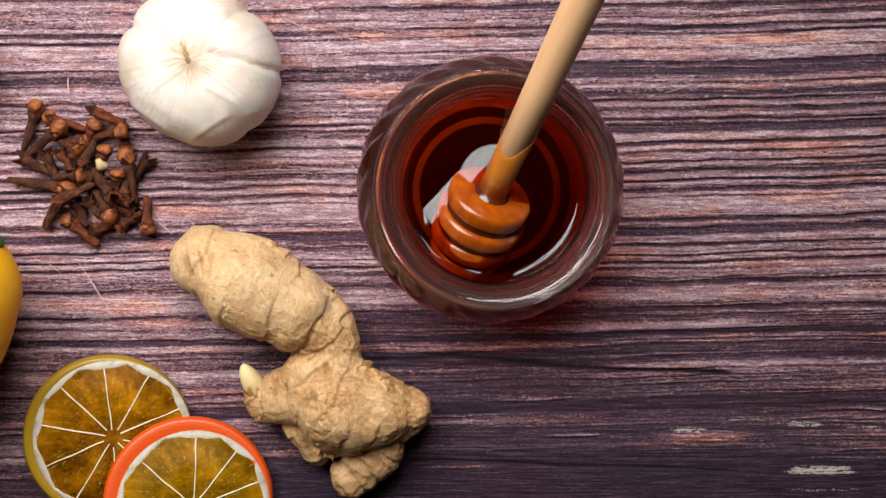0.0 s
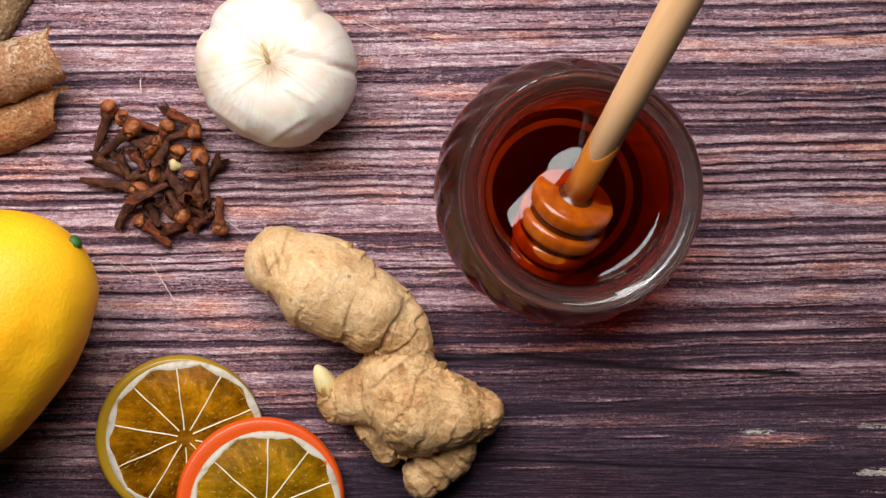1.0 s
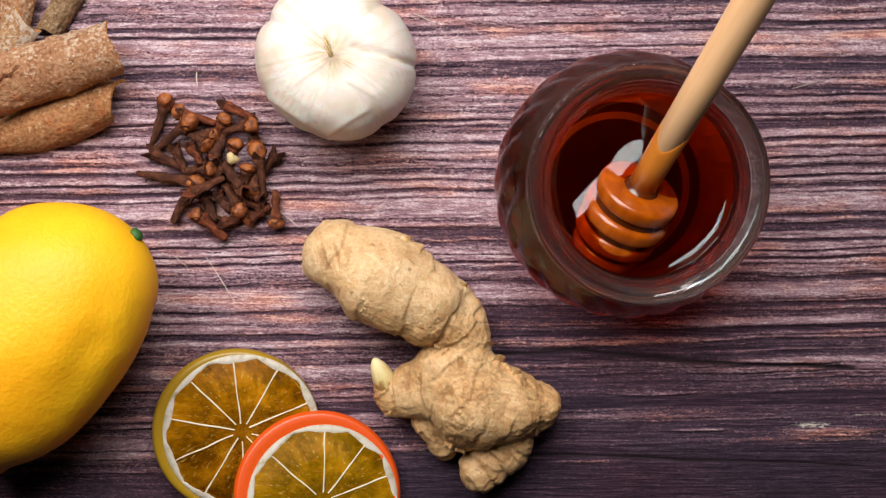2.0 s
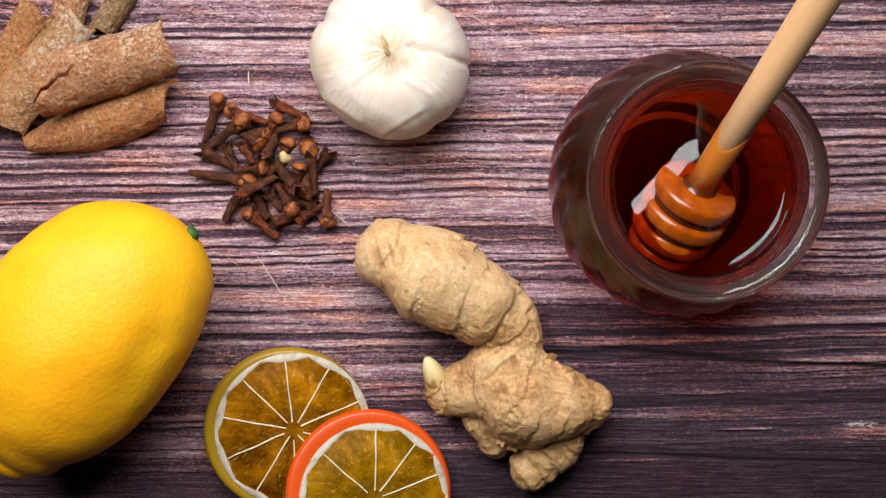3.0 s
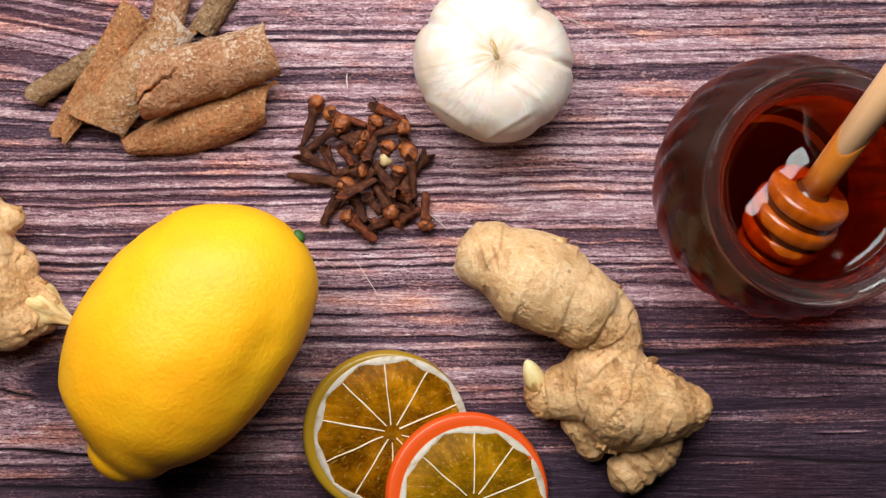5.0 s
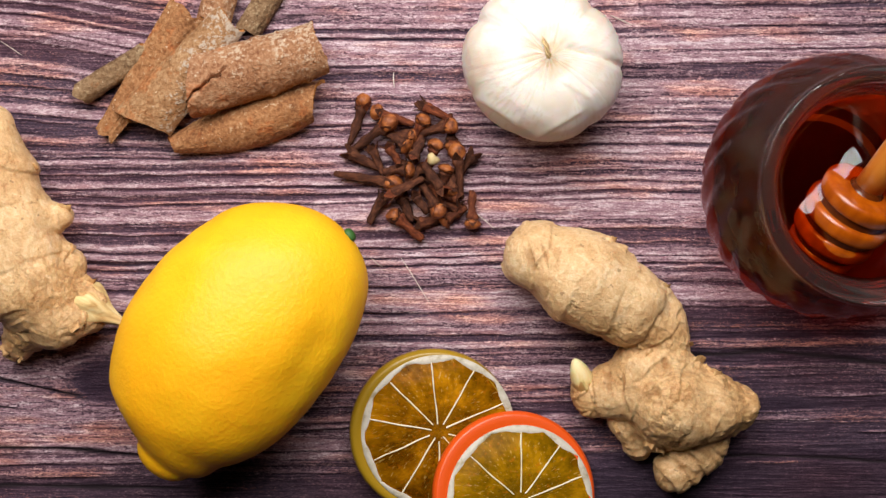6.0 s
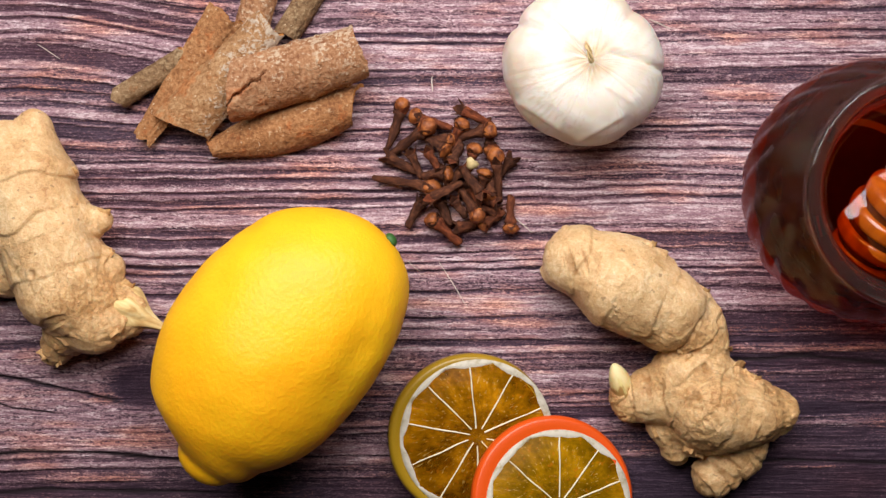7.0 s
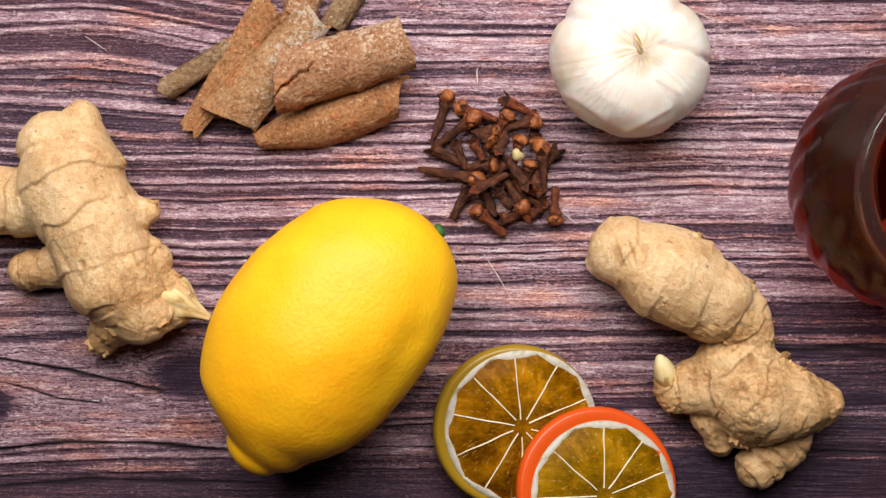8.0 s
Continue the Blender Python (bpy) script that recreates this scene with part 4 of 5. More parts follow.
ginger_root("ginger_root", "large branching beige ginger root with a dry pointed end", [
    (-0.2834, 0.0313, 0.0150, 0.0122, -0.2783, 0.0180, 0.0172, 0.0164, 0.0150),
    (-0.2730, 0.0412, 0.0150, 0.0061, -0.2717, 0.0269, 0.0170, 0.0121, 0.0160),
    (-0.2759, 0.0196, 0.0175, 0.0172, -0.2691, 0.0044, 0.0178, 0.0165, 0.0140),
    (-0.2691, 0.0044, 0.0178, 0.0165, -0.2617, -0.0133, 0.0168, 0.0158, 0.0140),
    (-0.2617, -0.0133, 0.0168, 0.0158, -0.2535, -0.0250, 0.0145, 0.0119, 0.0120),
    (-0.2535, -0.0250, 0.0145, 0.0119, -0.2430, -0.0258, 0.0130, 0.0068, 0.0090),
    (-0.2576, 0.0090, 0.0170, 0.0075, -0.2512, 0.0098, 0.0170, 0.0048, 0.0070),
    (-0.2550, -0.0034, 0.0160, 0.0067, -0.2486, -0.0066, 0.0155, 0.0060, 0.0070),
    (-0.2484, -0.0163, 0.0150, 0.0067, -0.2391, -0.0208, 0.0150, 0.0032, 0.0080),
    (-0.2619, -0.0288, 0.0115, 0.0092, -0.2700, -0.0369, 0.0070, 0.0053, 0.0070),
    (-0.2836, 0.0125, 0.0150, 0.0114, -0.3172, 0.0133, 0.0120, 0.0111, 0.0130),
    (-0.2792, -0.0095, 0.0110, 0.0080, -0.2949, -0.0119, 0.0078, 0.0068, 0.0080)],
    [((-0.2412, -0.0219, 0.0145, 0.0072, 0.0135, 0, 90, -27), DRY_STUB)], 57, lambda x, y: 0.10 + 0.7 * ramp(-y, -0.004, 0.022) + ramp(-x, 0.284, 0.290) * ramp(-y, -0.006, 0.0),
    eyes=((-0.2680, -0.0080, 0.0012),), flakes=((-0.2482, 0.0127, 0.0022, 0.2), (-0.2453, -0.0001, 0.0018, -0.3), (-0.2391, -0.0104, 0.0022, 0.2), (-0.2725, -0.0384, 0.0018, 0.0), (-0.2673, -0.0417, 0.0016, 0.3), (-0.2441, -0.0290, 0.0018, -0.2), (-0.2539, 0.0273, 0.0014, 0.1)))

# ---------- citrus slices ----------


def flesh_material(name, colours, tint, clear):
    """Amber resin: partly clear, clouded in streaks that run out from the middle."""
    m = material(name, rough=0.07, Specular_IOR_Level=0.04)
    links = m.node_tree.links
    tex = node(m, "ShaderNodeTexCoord").outputs["Object"]
    far = node(m, "ShaderNodeVectorMath", Vector=tex)
    far.operation = "LENGTH"
    out = node(m, "ShaderNodeVectorMath", Vector=tex)
    out.operation = "NORMALIZE"
    rays = node(m, "ShaderNodeVectorMath", Vector=out.outputs[0])
    rays.operation = "SCALE"
    rays.inputs["Scale"].default_value = 9.0
    streak = node(m, "ShaderNodeCombineXYZ", X=calc(m, "MULTIPLY", far.outputs["Value"], 120.0)).outputs[0]
    both = node(m, "ShaderNodeVectorMath", Vector=rays.outputs[0])
    both.operation = "ADD"
    links.new(streak, both.inputs[1])
    fibres = noise_of(m, both.outputs[0], 1.0, 4, 0.6, 0.3)
    big = noise_of(m, coords(m), 75, 3, 0.5, 0.6)
    fine = noise_of(m, coords(m, (1, 1.6, 1)), 420, 3, 0.6, 0.4)
    cloud = calc(m, "ADD", calc(m, "MULTIPLY", big, 0.60), calc(m, "ADD", calc(m, "MULTIPLY", fibres, 0.22), calc(m, "MULTIPLY", fine, 0.18)))
    col = ramp_of(m, cloud, colours)
    specks = ramp_of(m, noise_of(m, coords(m), 520, 2, 0.6), [(0.60, (0, 0, 0)), (0.68, (0.55, 0.55, 0.55))])
    col = mixed(m, specks, col, (0.50, 0.15, 0.006))
    # wet glints painted into the colour as short pale dashes along the sacs
    sac = node(m, "ShaderNodeVectorMath", Vector=out.outputs[0])
    sac.operation = "SCALE"
    sac.inputs["Scale"].default_value = 26.0
    run = node(m, "ShaderNodeVectorMath", Vector=sac.outputs[0])
    run.operation = "ADD"
    links.new(node(m, "ShaderNodeCombineXYZ", Y=calc(m, "MULTIPLY", far.outputs["Value"], 330.0)).outputs[0], run.inputs[1])
    glint = ramp_of(m, noise_of(m, run.outputs[0], 1.0, 2, 0.5), [(0.63, (0, 0, 0)), (0.70, (0.55, 0.55, 0.55))])
    col = mixed(m, glint, col, (0.72, 0.46, 0.12))
    feed(m, "Base Color", col)
    bump(m, calc(m, "ADD", calc(m, "MULTIPLY", fibres, 0.6), calc(m, "ADD", calc(m, "MULTIPLY", big, 1.4), calc(m, "MULTIPLY", fine, 0.5))), 0.35, 0.0014)
    share = ramp_of(m, cloud, [(0.40, (clear, clear, clear)), (0.62, (clear * 0.4,) * 3)])
    mix = node(m, "ShaderNodeMixShader", Fac=share)
    links.new(m.node_tree.nodes["Principled BSDF"].outputs[0], mix.inputs[1])
    links.new(node(m, "ShaderNodeBsdfTransparent", Color=(*tint, 1)).outputs[0], mix.inputs[2])
    links.new(mix.outputs[0], m.node_tree.nodes["Material Output"].inputs["Surface"])
    return m


PITH = material("pith", rough=0.55)
feed(PITH, "Base Color", ramp_of(PITH, noise_of(PITH, coords(PITH), 190, 4, 0.7), [(0.34, (0.36, 0.30, 0.19)), (0.46, (0.52, 0.47, 0.38)), (0.65, (0.60, 0.55, 0.47))]))
bump(PITH, noise_of(PITH, coords(PITH), 300, 3), 0.5, 0.0008)
PITH_LINE = material("membrane", (0.82, 0.74, 0.52), 0.5)


def citrus_slice(label, m, rind, flesh, seed, angles, shift, peel):
    thing = tagged(new("citrus_slice"), label, "slice", "dried citrus slices")
    thing.matrix_world = m
    R, H = 0.0298, 0.0060
    part("rind", lathe("rind", spline([(R - 0.0022, 0.0), (R - 0.0008, 0.0004), (R, 0.002), (R, 0.0042), (R - 0.0008, 0.0056), (R - 0.0018, H), (R - peel - 0.0012, H - 0.0001), (R - peel - 0.003, H - 0.0009), (R - peel - 0.003, 0.001)], 4), 96, ring=True), rind, thing)
    around = 220
    a = np.arange(around) * 2 * math.pi / around
    angles = np.radians(np.sort(np.mod(angles, 360)))
    seg = np.interp(a, np.concatenate([[angles[-1] - 2 * math.pi], angles, [angles[0] + 2 * math.pi]]), np.arange(-1, len(angles) + 1))
    wave = 0.0014 * np.abs(np.cos(math.pi * seg)) ** 0.6 + 0.0011 * (fbm(np.stack([np.cos(a) * 5, np.sin(a) * 5, np.zeros(around)], 1), seed, 3) - 0.5)
    inner, outer = R - peel - 0.0009 - wave * 1.45, np.full(around, R - peel)
    rings = []
    for r, z in ((outer, H - 0.0006), (outer - 0.0001, H + 0.0001), (inner + 0.0006, H + 0.0001), (inner, H - 0.0001), (inner, H - 0.0012)):
        rings.append(np.stack([r * np.cos(a), r * np.sin(a), np.full(around, z)], 1))
    inside = pose(shift[0], shift[1], 0)
    part("pith_ring", outward(mesh_of("pith_ring", np.vstack(rings), grid_faces(5, around, False, True))), PITH, thing, "uneven white pith ring").matrix_local = inside
    part("flesh", lathe("flesh", [(R - peel - 0.0012, 0.0004), (R - peel - 0.0008, H - 0.0006), (R - peel - 0.0014, H + 0.00003), (0.010, H - 0.0001), (0.0022, H - 0.0001), (0.0010, H - 0.0006)], 72), flesh, thing, "translucent amber resin flesh").matrix_local = inside
    for k, ang in enumerate(angles):
        n = 14
        s = np.linspace(0.0030 + 0.0006 * math.sin(3 * k), R - peel - 0.0026, n)
        w = 0.00026 + 0.00018 * (vnoise(np.stack([s * 500, np.full(n, k * 7.0 + seed), np.zeros(n)], 1), 4) - 0.3)
        side = 0.00045 * (vnoise(np.stack([s * 140, np.full(n, k * 3.0 + seed), np.zeros(n)], 1), 5) - 0.5)
        rows = []
        for off, z in ((-1, -0.0008), (-0.8, 0.0), (0, 0.0002), (0.8, 0.0), (1, -0.0008)):
            rows.append(np.stack([s * math.cos(ang) - (side + off * w) * math.sin(ang), s * math.sin(ang) + (side + off * w) * math.cos(ang), np.full(n, H + 0.0001 + z)], 1))
        part("membrane", outward(mesh_of("membrane", np.vstack(rows), grid_faces(5, n))), PITH_LINE, thing).matrix_local = inside
    return thing


RIND_OLIVE = material("olive_rind", (0.35, 0.205, 0.010), 0.35)
RIND_ORANGE = material("orange_rind", (0.72, 0.085, 0.007), 0.35)
for m in (RIND_OLIVE, RIND_ORANGE):
    bump(m, noise_of(m, coords(m), 500, 2), 0.2, 0.0005)
AMBER = [(0.38, (0.13, 0.050, 0.001)), (0.52, (0.31, 0.124, 0.002)), (0.66, (0.58, 0.235, 0.005))]
OLIVE = [(0.38, (0.13, 0.066, 0.001)), (0.5, (0.24, 0.118, 0.002)), (0.62, (0.42, 0.200, 0.004))]
citrus_slice("translucent amber citrus slice with an olive-yellow rind", pose(-0.1212, -0.0673, 0.0034, 0, 6, 0), RIND_OLIVE, flesh_material("amber_flesh", AMBER, (0.85, 0.42, 0.02), 0.42), 3, (97, 60, 23, 345, 310, 272, 239, 203, 169, 134), (0.0020, 0.0003), 0.0019)
citrus_slice("translucent citrus slice with a bright orange rind, leaning on another slice", pose(-0.0918, -0.0900, 0.0070, -9, 9, 0), RIND_ORANGE, flesh_material("olive_flesh", OLIVE, (0.75, 0.42, 0.02), 0.30), 8, (88, 51, 18, 342, 305, 265, 220, 180, 138), (0.0017, -0.0019), 0.0030)

# ---------- cassia bark ----------
BARK_IN = bark_material("bark_inside", (0.50, 0.22, 0.06), (0.36, 0.14, 0.035), (0.22, 0.08, 0.02), (0.45, 0.2, 0.06))
BARK_RED = bark_material("red_grey_bark", (0.44, 0.262, 0.150), (0.33, 0.162, 0.080), (0.18, 0.066, 0.028), (0.56, 0.45, 0.33))
BARK_GREY = bark_material("grey_bark", (0.46, 0.285, 0.150), (0.34, 0.180, 0.082), (0.20, 0.088, 0.034), (0.50, 0.45, 0.385))
BARK_BROWN = bark_material("brown_bark", (0.43, 0.222, 0.098), (0.300, 0.132, 0.052), (0.16, 0.060, 0.021), (0.50, 0.36, 0.22))
BARK_OLIVE = bark_material("olive_bark", (0.31, 0.200, 0.110), (0.20, 0.116, 0.058), (0.10, 0.052, 0.024), (0.36, 0.26, 0.15))


def bark_piece(label, a, b, width, curl, outer, seed, sag=0.0, ragged=0.0012, crack=None, lichen=(0.5, 0.0, 0.0), belly=0.0, skew=(0.0, 0.0), warts=0.0):
    """A curled sheet whose crest runs from a to b. width: across it at a and b; curl: degrees from edge to edge."""
    a, b = np.array(a, float), np.array(b, float)
    along = (b - a) / np.linalg.norm(b - a)
    side = np.array([-along[1], along[0], 0.0]) / np.hypot(along[0], along[1])
    up = np.cross(along, side)
    up = up if up[2] > 0 else -up
    n, m, thick = 150, 64, 0.0013
    s, p = np.meshgrid(np.linspace(0, 1, n), np.linspace(-1, 1, m), indexing="ij")
    s, p = s.ravel(), p.ravel()
    length = np.linalg.norm(b - a)
    flat = lambda v, k: fbm(np.stack([v * 2.6, np.full_like(v, seed * 3.7 + k), np.zeros_like(v)], 1), seed, 1) - 0.5
    end = s + np.where(s < 0.5, (1 - 2 * np.minimum(s, 0.5)), -(2 * np.maximum(s, 0.5) - 1)) * ragged * 4 / length * (flat(p, 0) + 0.35 + 0.12 * flat(p * 5, 2))
    end = end + ((1 - s) * skew[0] + s * skew[1]) * p / length
    edge = p * (1 + 0.16 * flat(s, 5) + 0.06 * flat(s * 4, 6))
    half = np.radians(curl / 2)
    wide = width[0] + (width[1] - width[0]) * s + belly * np.sin(math.pi * s)
    r = wide / 2 / (math.sin(min(half, math.pi / 2)))
    ang = edge * half
    bumps = 0.0008 * (fbm(np.stack([s * length * 90, p * 3, np.full_like(s, seed)], 1), seed, 3) - 0.5)
    bumps += 0.0003 * (fbm(np.stack([s * length * 320, p * 9, np.full_like(s, seed + 4)], 1), seed + 2, 2) - 0.5)
    if warts:
        knob = fbm(np.stack([s * length * 230, p * 2.4, np.full_like(s, seed)], 1), seed + 8, 2)
        bumps += warts * ramp(knob, 0.60, 0.78)
    rusty = 0.0
    if crack:
        line = crack[0] + crack[1] * s + 0.22 * (fbm(np.stack([s * 22, p * 0, p * 0], 1), seed, 3) - 0.5)
        open_at = ramp(crack[2] - s, 0.0, 0.08)
        bumps += open_at * (0.0005 * np.exp(-(np.abs(p - line) / 0.11) ** 2) - 0.0034 * np.exp(-(np.abs(p - line) / 0.032) ** 2))
        rusty = 0.6 * open_at * np.exp(-(np.abs(p - line) / 0.20) ** 2)
    out = []
    for layer in (0.0, -thick):
        rr = r + bumps + layer
        centre = a + np.outer(end * length, along) - np.outer(r + sag * np.sin(math.pi * s), up)
        out.append(centre + np.outer(rr * np.sin(ang), side) + np.outer(rr * np.cos(ang), up))
    verts = np.vstack(out)
    verts[:, 2] = np.maximum(verts[:, 2], 0.0002)
    g = grid_faces(n, m)
    k = n * m
    rim = [i * m for i in range(n)] + [(n - 1) * m + j for j in range(1, m)] + [i * m + m - 1 for i in range(n - 2, -1, -1)] + [j for j in range(m - 2, 0, -1)]
    ends = [[rim[i], rim[(i + 1) % len(rim)], rim[(i + 1) % len(rim)] + k, rim[i] + k] for i in range(len(rim))]
    thing = tagged(new("cassia_bark"), label, "cinnamon bark", "cassia bark pieces")
    part("outer_bark", mesh_of("outer_bark", verts[:k], g[:, ::-1] if side_up(verts, g) else g, True, (("lichen", np.clip(lichen[0] + lichen[1] * p + lichen[2] * (s - 0.5) - rusty + 0.8 * (fbm(np.stack([s * length * 110, p * 1.6, np.full_like(s, seed)], 1), seed + 12, 3) - 0.5), -0.6, 1.2)),)), outer, thing)
    part("inner_bark", mesh_of("inner_bark", verts, (g[:, ::-1] + k).tolist() + ends), BARK_IN, thing, "rust-coloured inner side and broken edges")
    return thing


def side_up(verts, g):
    """Whether the first layer's faces look down and must be turned."""
    q = verts[g[len(g) // 2]]
    return np.cross(q[1] - q[0], q[3] - q[0])[2] < 0


bark_piece("dark olive curled cassia bark quill lying on the board", (-0.1888, 0.0747, 0.0065), (-0.1745, 0.0988, 0.0065), (0.0092, 0.0104), 230, BARK_OLIVE, 5, ragged=0.0006, lichen=(0.25, 0.0, 0.0))
bark_piece("reddish cassia bark piece leaning behind the others", (-0.2010, 0.0753, 0.0095), (-0.1941, 0.0967, 0.0110), (0.012, 0.0125), 140, BARK_RED, 6, lichen=(0.25, 0.0, 0.0))
bark_piece("thin olive-brown rolled cassia quill lying on the board", (-0.2485, 0.0523, 0.0078), (-0.2226, 0.0685, 0.0075), (0.0082, 0.0084), 300, BARK_OLIVE, 7, ragged=0.0009, lichen=(0.28, 0.0, 0.0))
bark_piece("narrow brown cassia bark strip under a grey piece", (-0.2398, 0.0374, 0.0050), (-0.2074, 0.0827, 0.0110), (0.0072, 0.0150), 75, BARK_BROWN, 8, ragged=0.0007, lichen=(0.10, 0.0, 0.0))
bark_piece("long grey-brown cassia bark sheet under a reddish piece", (-0.2257, 0.0421, 0.0125), (-0.1918, 0.0789, 0.0160), (0.0212, 0.0128), 125, BARK_GREY, 9, ragged=0.0007, lichen=(0.40, -0.50, 0.90), skew=(-0.0034, 0.0))
bark_piece("brown pointed cassia bark piece with a torn inner flap", (-0.2157, 0.0347, 0.0070), (-0.1624, 0.0512, 0.0120), (0.0058, 0.0136), 185, BARK_BROWN, 10, ragged=0.0006, crack=(0.9, -0.35, 0.75), lichen=(0.10, 0.25, 0.0), belly=0.0085, skew=(0.0, 0.0036))
bark_piece("thick reddish-grey curled cassia bark piece on top", (-0.2072, 0.0550, 0.0205), (-0.1591, 0.0693, 0.0215), (0.0225, 0.0192), 165, BARK_RED, 11, sag=0.0012, ragged=0.0016, crack=(-0.35, 1.6, 0.32), lichen=(0.27, 0.40, 0.75), skew=(0.0038, 0.0), warts=0.0006)

# ---------- cloves ----------


def clove_materials():
    stem = material("clove_stem", rough=0.85, Specular_IOR_Level=0.2)
    n = noise_of(stem, coords(stem, (1, 1, 0.35)), 900, 4, 0.65)
    kind = node(stem, "ShaderNodeObjectInfo").outputs["Random"]
    feed(stem, "Base Color", mixed(stem, 1.0, ramp_of(stem, kind, [(0.0, (0.75, 0.78, 0.85)), (0.6, (1.0, 1.0, 1.0)), (1.0, (1.7, 1.25, 1.0))]), ramp_of(stem, n, [(0.34, (0.040, 0.013, 0.008)), (0.5, (0.080, 0.026, 0.013)), (0.68, (0.150, 0.052, 0.024))]), "MULTIPLY"))
    bump(stem, n, 1.0, 0.0008)
    bud = material("clove_bud", rough=0.55, Specular_IOR_Level=0.35)
    n = noise_of(bud, coords(bud), 330, 4, 0.6)
    feed(bud, "Base Color", ramp_of(bud, n, [(0.36, (0.10, 0.024, 0.007)), (0.5, (0.24, 0.066, 0.016)), (0.64, (0.40, 0.130, 0.034))]))
    bump(bud, n, 0.8, 0.0006)
    return stem, bud


CLOVE_STEM, CLOVE_BUD = clove_materials()
PALE_BUD = material("pale_bud", (0.58, 0.45, 0.22), 0.6)
bump(PALE_BUD, noise_of(PALE_BUD, coords(PALE_BUD), 700, 3), 0.6, 0.0005)


def gnarl(me, seed, much, scale):
    """Makes a small mesh uneven, and bends it a little."""
    co = np.array([v.co for v in me.vertices])
    co += much * np.stack([fbm(co * scale, seed + k, 2) - 0.5 for k in range(3)], 1)
    co[:, 0] += 6.0 * math.sin(seed) * (co[:, 2] - 0.006) ** 2
    me.vertices.foreach_set("co", co.ravel())
    me.update()


def clove(budded, bud_material, seed):
    """A clove along x, 12 mm from its crown at 0 to its tail."""
    thing = tagged(new("clove"), "dried dark-brown clove with a round orange-brown bud" if budded else "dried dark-brown clove that has lost its bud", "clove", "heap of cloves")
    rows = [(0.0016, 0.0), (0.0021, 0.0006), (0.0018, 0.0018), (0.0014, 0.0036), (0.0015, 0.0060), (0.00135, 0.0085), (0.0011, 0.0114), (0.0007, 0.0121)]
    me = lathe("stem", spline(rows, 2), 12, lambda r, z, a: r * (1 + 0.12 * np.cos(4 * a + z * 60) + 0.08 * np.sin(2 * a + z * 700)))
    gnarl(me, seed, 0.0014, 330)
    part("stem", me, CLOVE_STEM, thing).matrix_local = pose(0, 0, 0, 0, 90, 0)
    for k in range(4):
        verts = []
        spread = 0.0035 if budded else 0.0030
        for s, w, t in ((0.0, 0.0015, 0.0006), (0.5, 0.0014, 0.0006), (1.0, 0.0003, 0.0003)):
            reach, fall = 0.0012 + (spread - 0.0012) * s, 0.0008 - (0.0034 if budded else 0.0040) * s
            verts += [(fall, -w, reach), (fall, w, reach), (fall + 0.0003, w, reach - t), (fall + 0.0003, -w, reach - t)]
        faces = [(0, 1, 5, 4), (1, 2, 6, 5), (2, 3, 7, 6), (3, 0, 4, 7), (4, 5, 9, 8), (5, 6, 10, 9), (6, 7, 11, 10), (7, 4, 8, 11), (8, 9, 10, 11), (3, 2, 1, 0)]
        part("sepal", outward(mesh_of("sepal", np.array(verts), faces, False)), CLOVE_STEM, thing).matrix_local = pose(0, 0, 0, 45 + 90 * k, 0, 0)
    if budded:
        a = np.linspace(0.0, math.pi, 13)
        me = lathe("bud", [(max(0.0028 * math.sin(t), 0.0001), -0.0025 * math.cos(t)) for t in a], 24, lambda r, z, a: r * (1 - 0.10 * np.abs(np.cos(2 * a + 220 * z)) ** 10 + 0.03 * np.cos(3 * a + seed)))
        gnarl(me, seed + 3, 0.0009, 420)
        part("bud", me, bud_material, thing, "round orange-brown bud").matrix_local = pose(-0.0020, 0, 0, 0, 90, 0)
    return thing


# crown x, y, height, heading of the tail in degrees, length in mm, with a bud or without
LYING = [(-0.1467, 0.0504, 0.0025, -107, 14.0, 1), (-0.1412, 0.0472, 0.003, -17, 12.3, 1), (-0.129, 0.0388, 0.003, 173, 9.6, 1), (-0.1289, 0.0327, 0.003, 64, 8.8, 1),
         (-0.1436, 0.035, 0.0025, -66, 9.7, 0), (-0.1523, 0.0333, 0.0025, -27, 12.2, 0), (-0.1374, 0.0225, 0.003, 171, 16.9, 1), (-0.1349, 0.0103, 0.003, -40, 12.0, 1),
         (-0.1388, 0.0174, 0.0025, -122, 9.9, 0), (-0.1145, 0.0361, 0.0025, 96, 8.6, 1), (-0.1173, 0.0088, 0.0025, 30, 8.5, 1), (-0.107, 0.0078, 0.0025, 91, 13.3, 1),
         (-0.1063, 0.0333, 0.0025, -124, 10.4, 0), (-0.1104, 0.0133, 0.0025, 167, 9.8, 0), (-0.1275, 0.0075, 0.0022, 13, 8.3, 0)]
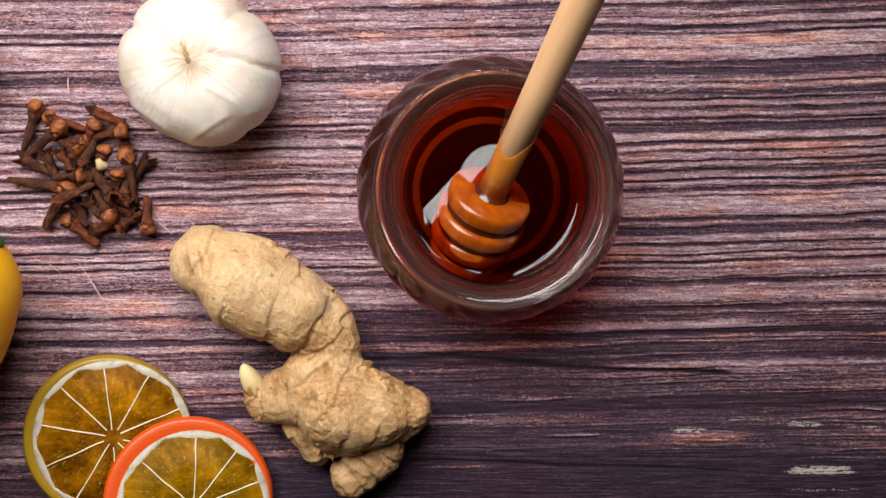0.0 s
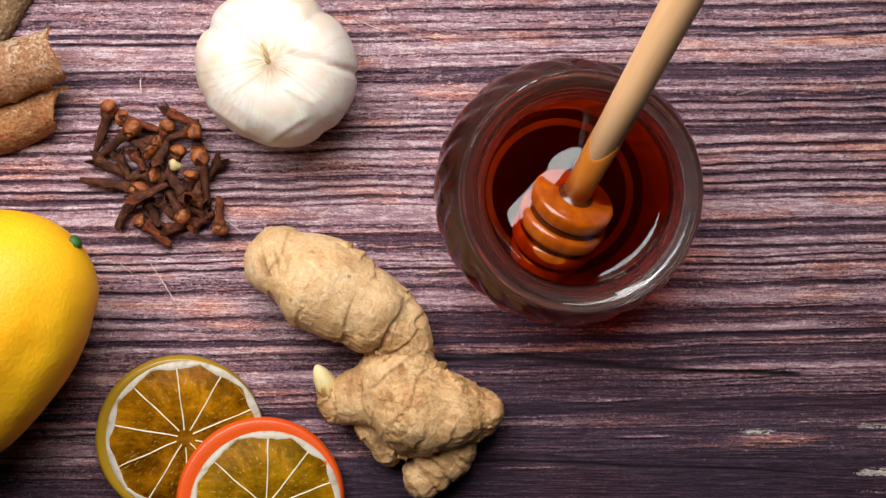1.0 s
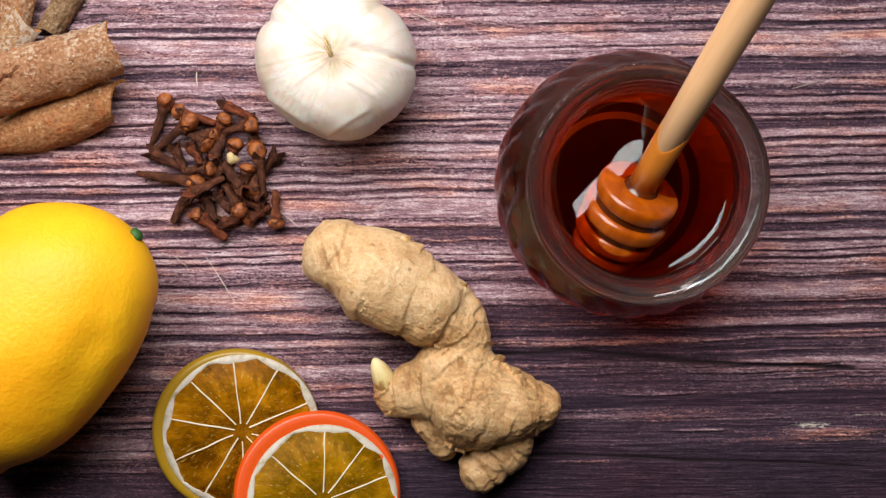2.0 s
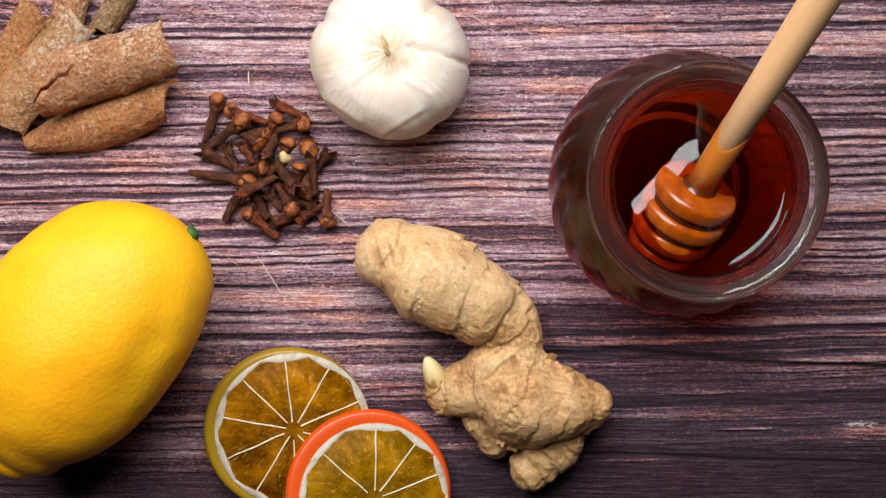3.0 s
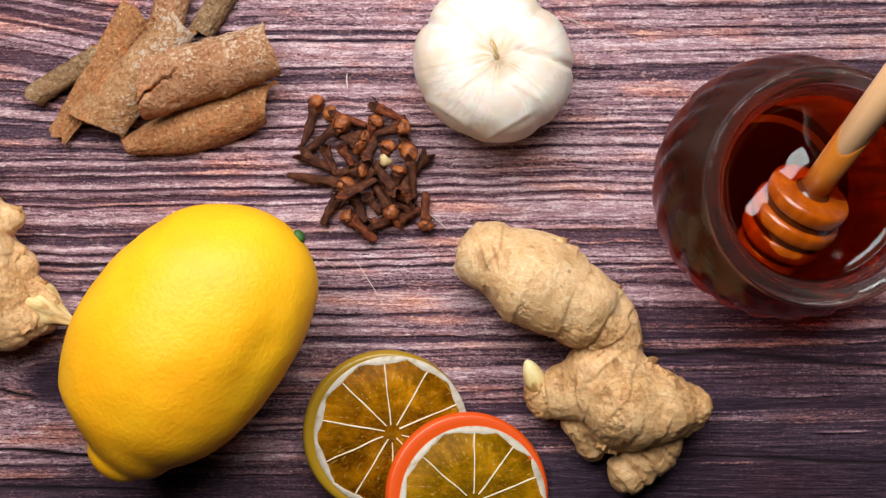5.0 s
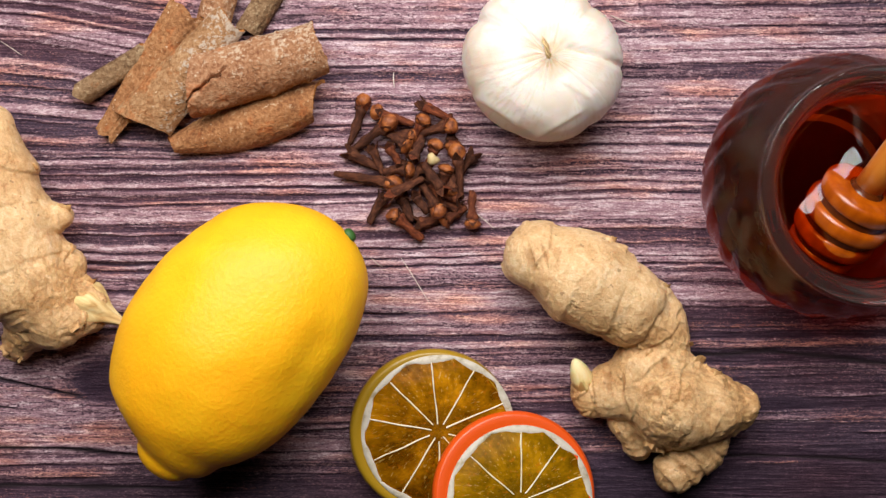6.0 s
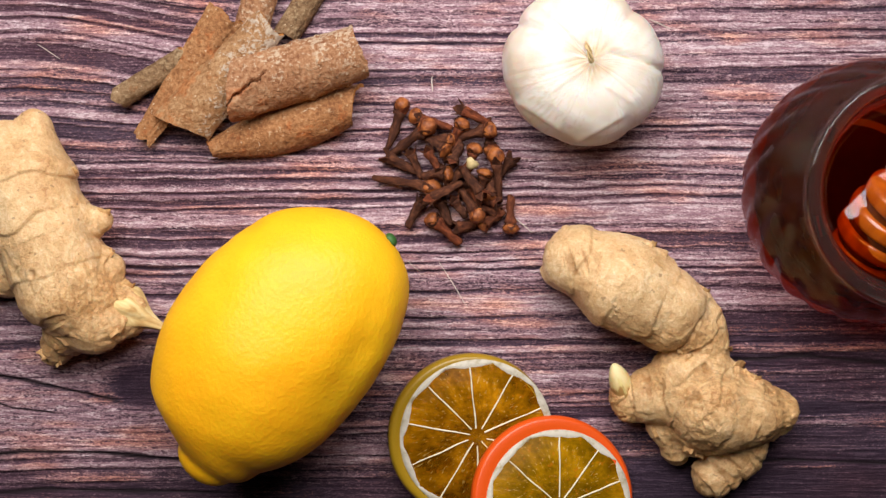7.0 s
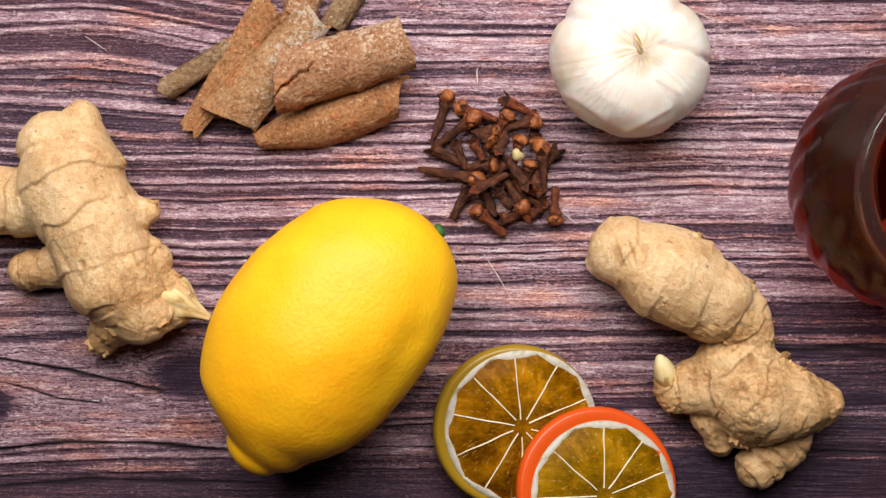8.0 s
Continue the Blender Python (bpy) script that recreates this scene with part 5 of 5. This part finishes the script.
HEAPED = [(-0.1384, 0.0427, 0.0048, -143, 14.6, 1), (-0.1375, 0.0362, 0.0045, -62, 10.0, 0), (-0.1297, 0.0272, 0.005, -174, 11.2, 1), (-0.137, 0.0176, 0.0075, 27, 14.6, 0),
          (-0.1204, 0.0357, 0.0075, -106, 9.6, 1), (-0.1165, 0.0277, 0.0045, -105, 9.4, 1), (-0.1126, 0.0324, 0.006, -84, 13.2, 1), (-0.1156, 0.0426, 0.0055, -167, 12.6, 1),
          (-0.1261, 0.0503, 0.0035, -24, 12.5, 0), (-0.125, 0.0445, 0.004, -116, 9.0, 1), (-0.1177, 0.0192, 0.0085, 125, 14.4, 0), (-0.115, 0.0186, 0.004, 83, 10.2, 1),
          (-0.1195, 0.0129, 0.0062, 123, 11.4, 1), (-0.1282, 0.0185, 0.0035, -54, 10.1, 0), (-0.1331, 0.018, 0.0026, -66, 9.1, 0), (-0.1284, 0.0302, 0.006, 67, 8.6, 0),
          (-0.1332, 0.0294, 0.0040, -56, 8.8, 0), (-0.1217, 0.0234, 0.0035, -70, 9.9, 0), (-0.1306, 0.0350, 0.0060, 145, 6.2, 1), (-0.1111, 0.0162, 0.0040, 161, 7.3, 0), (-0.1242, 0.0287, 0.0034, -135, 8.6, 0)]
MODELS = [[clove(False, None, s) for s in (1, 2, 4)], [clove(True, CLOVE_BUD, s) for s in (3, 5, 7)]]
used = set()
for k, (x, y, z, heading, length, budded) in enumerate(LYING + HEAPED):
    m = pose(x, y, z + (0.0007 if z < 0.0032 else 0.0016), 0, 2 if z < 0.0032 else 16 if budded else 7, heading) @ pose(0.0014, 0, 0, k * 37, 0, 0) @ Matrix.Diagonal((min((length - 0.2) / 12.0, 1.3), 1.04, 1.04, 1))
    model = MODELS[budded][k % 3]
    if model.name in used:
        copy_thing(model, m)
    else:
        model.matrix_basis = m
        used.add(model.name)
me = lathe("loose_bud", [(0.0008, -0.0018), (0.0021, -0.0008), (0.0022, 0.0006), (0.0012, 0.0017)], 10, lambda r, z, a: r * (1 + 0.22 * np.cos(3 * a) + 0.15 * np.cos(2 * a + 1)))
bud = tagged(part("loose_bud", me, PALE_BUD), "small pale cream broken clove bud on the heap", "clove bud")
bud.matrix_world = pose(-0.1214, 0.0306, 0.0095, 20, 30, 0)

# ---------- loose fibres on the board ----------
FIBRE = material("straw_fibre", (0.72, 0.62, 0.55), 0.7)


def fibre(a, b, r):
    a, b = Vector((*a, 0.0006)), Vector((*b, 0.0008))
    bm = bmesh.new()
    n = 8
    rings = []
    for i in range(n + 1):
        s = i / n
        c = a.lerp(b, s) + Vector((0.00018 * math.sin(4 * s + a.x * 900), 0.00018 * math.sin(3 * s + a.y * 700), 0))
        rr = 1.3 * r * (1.0 - 0.5 * abs(2 * s - 1) ** 2)
        rings.append([bm.verts.new(c + Vector((rr * math.cos(t), rr * math.sin(t) if abs((b - a).y) < abs((b - a).x) else 0.0, rr * math.sin(t)))) for t in (0.5, 1.9, 3.3, 4.7)])
    for p, q in zip(rings, rings[1:]):
        for i in range(4):
            bm.faces.new((p[i], p[(i + 1) % 4], q[(i + 1) % 4], q[i]))
    bm.faces.new(rings[0])
    bm.faces.new(rings[-1][::-1])
    me = bpy.data.meshes.new("fibre")
    bm.to_mesh(me)
    bm.free()
    return tagged(part("fibre", outward(me), FIBRE), "thin pale straw fibre lying on the board", "fibre", "loose fibres")


for a, b, r in (((-0.1442, -0.0047), (-0.1395, -0.0082), 0.00015), ((-0.1327, -0.0050), (-0.1220, -0.0215), 0.00016), ((-0.1060, 0.0118), (-0.0989, 0.0061), 0.00018), ((0.0797, 0.0571), (0.0899, 0.0603), 0.0002),
                ((-0.0574, 0.0832), (-0.0502, 0.0802), 0.00018), ((-0.1356, 0.0622), (-0.1357, 0.0565), 0.00018), ((-0.2770, 0.0719), (-0.2690, 0.0669), 0.00018)):
    fibre(a, b, r)
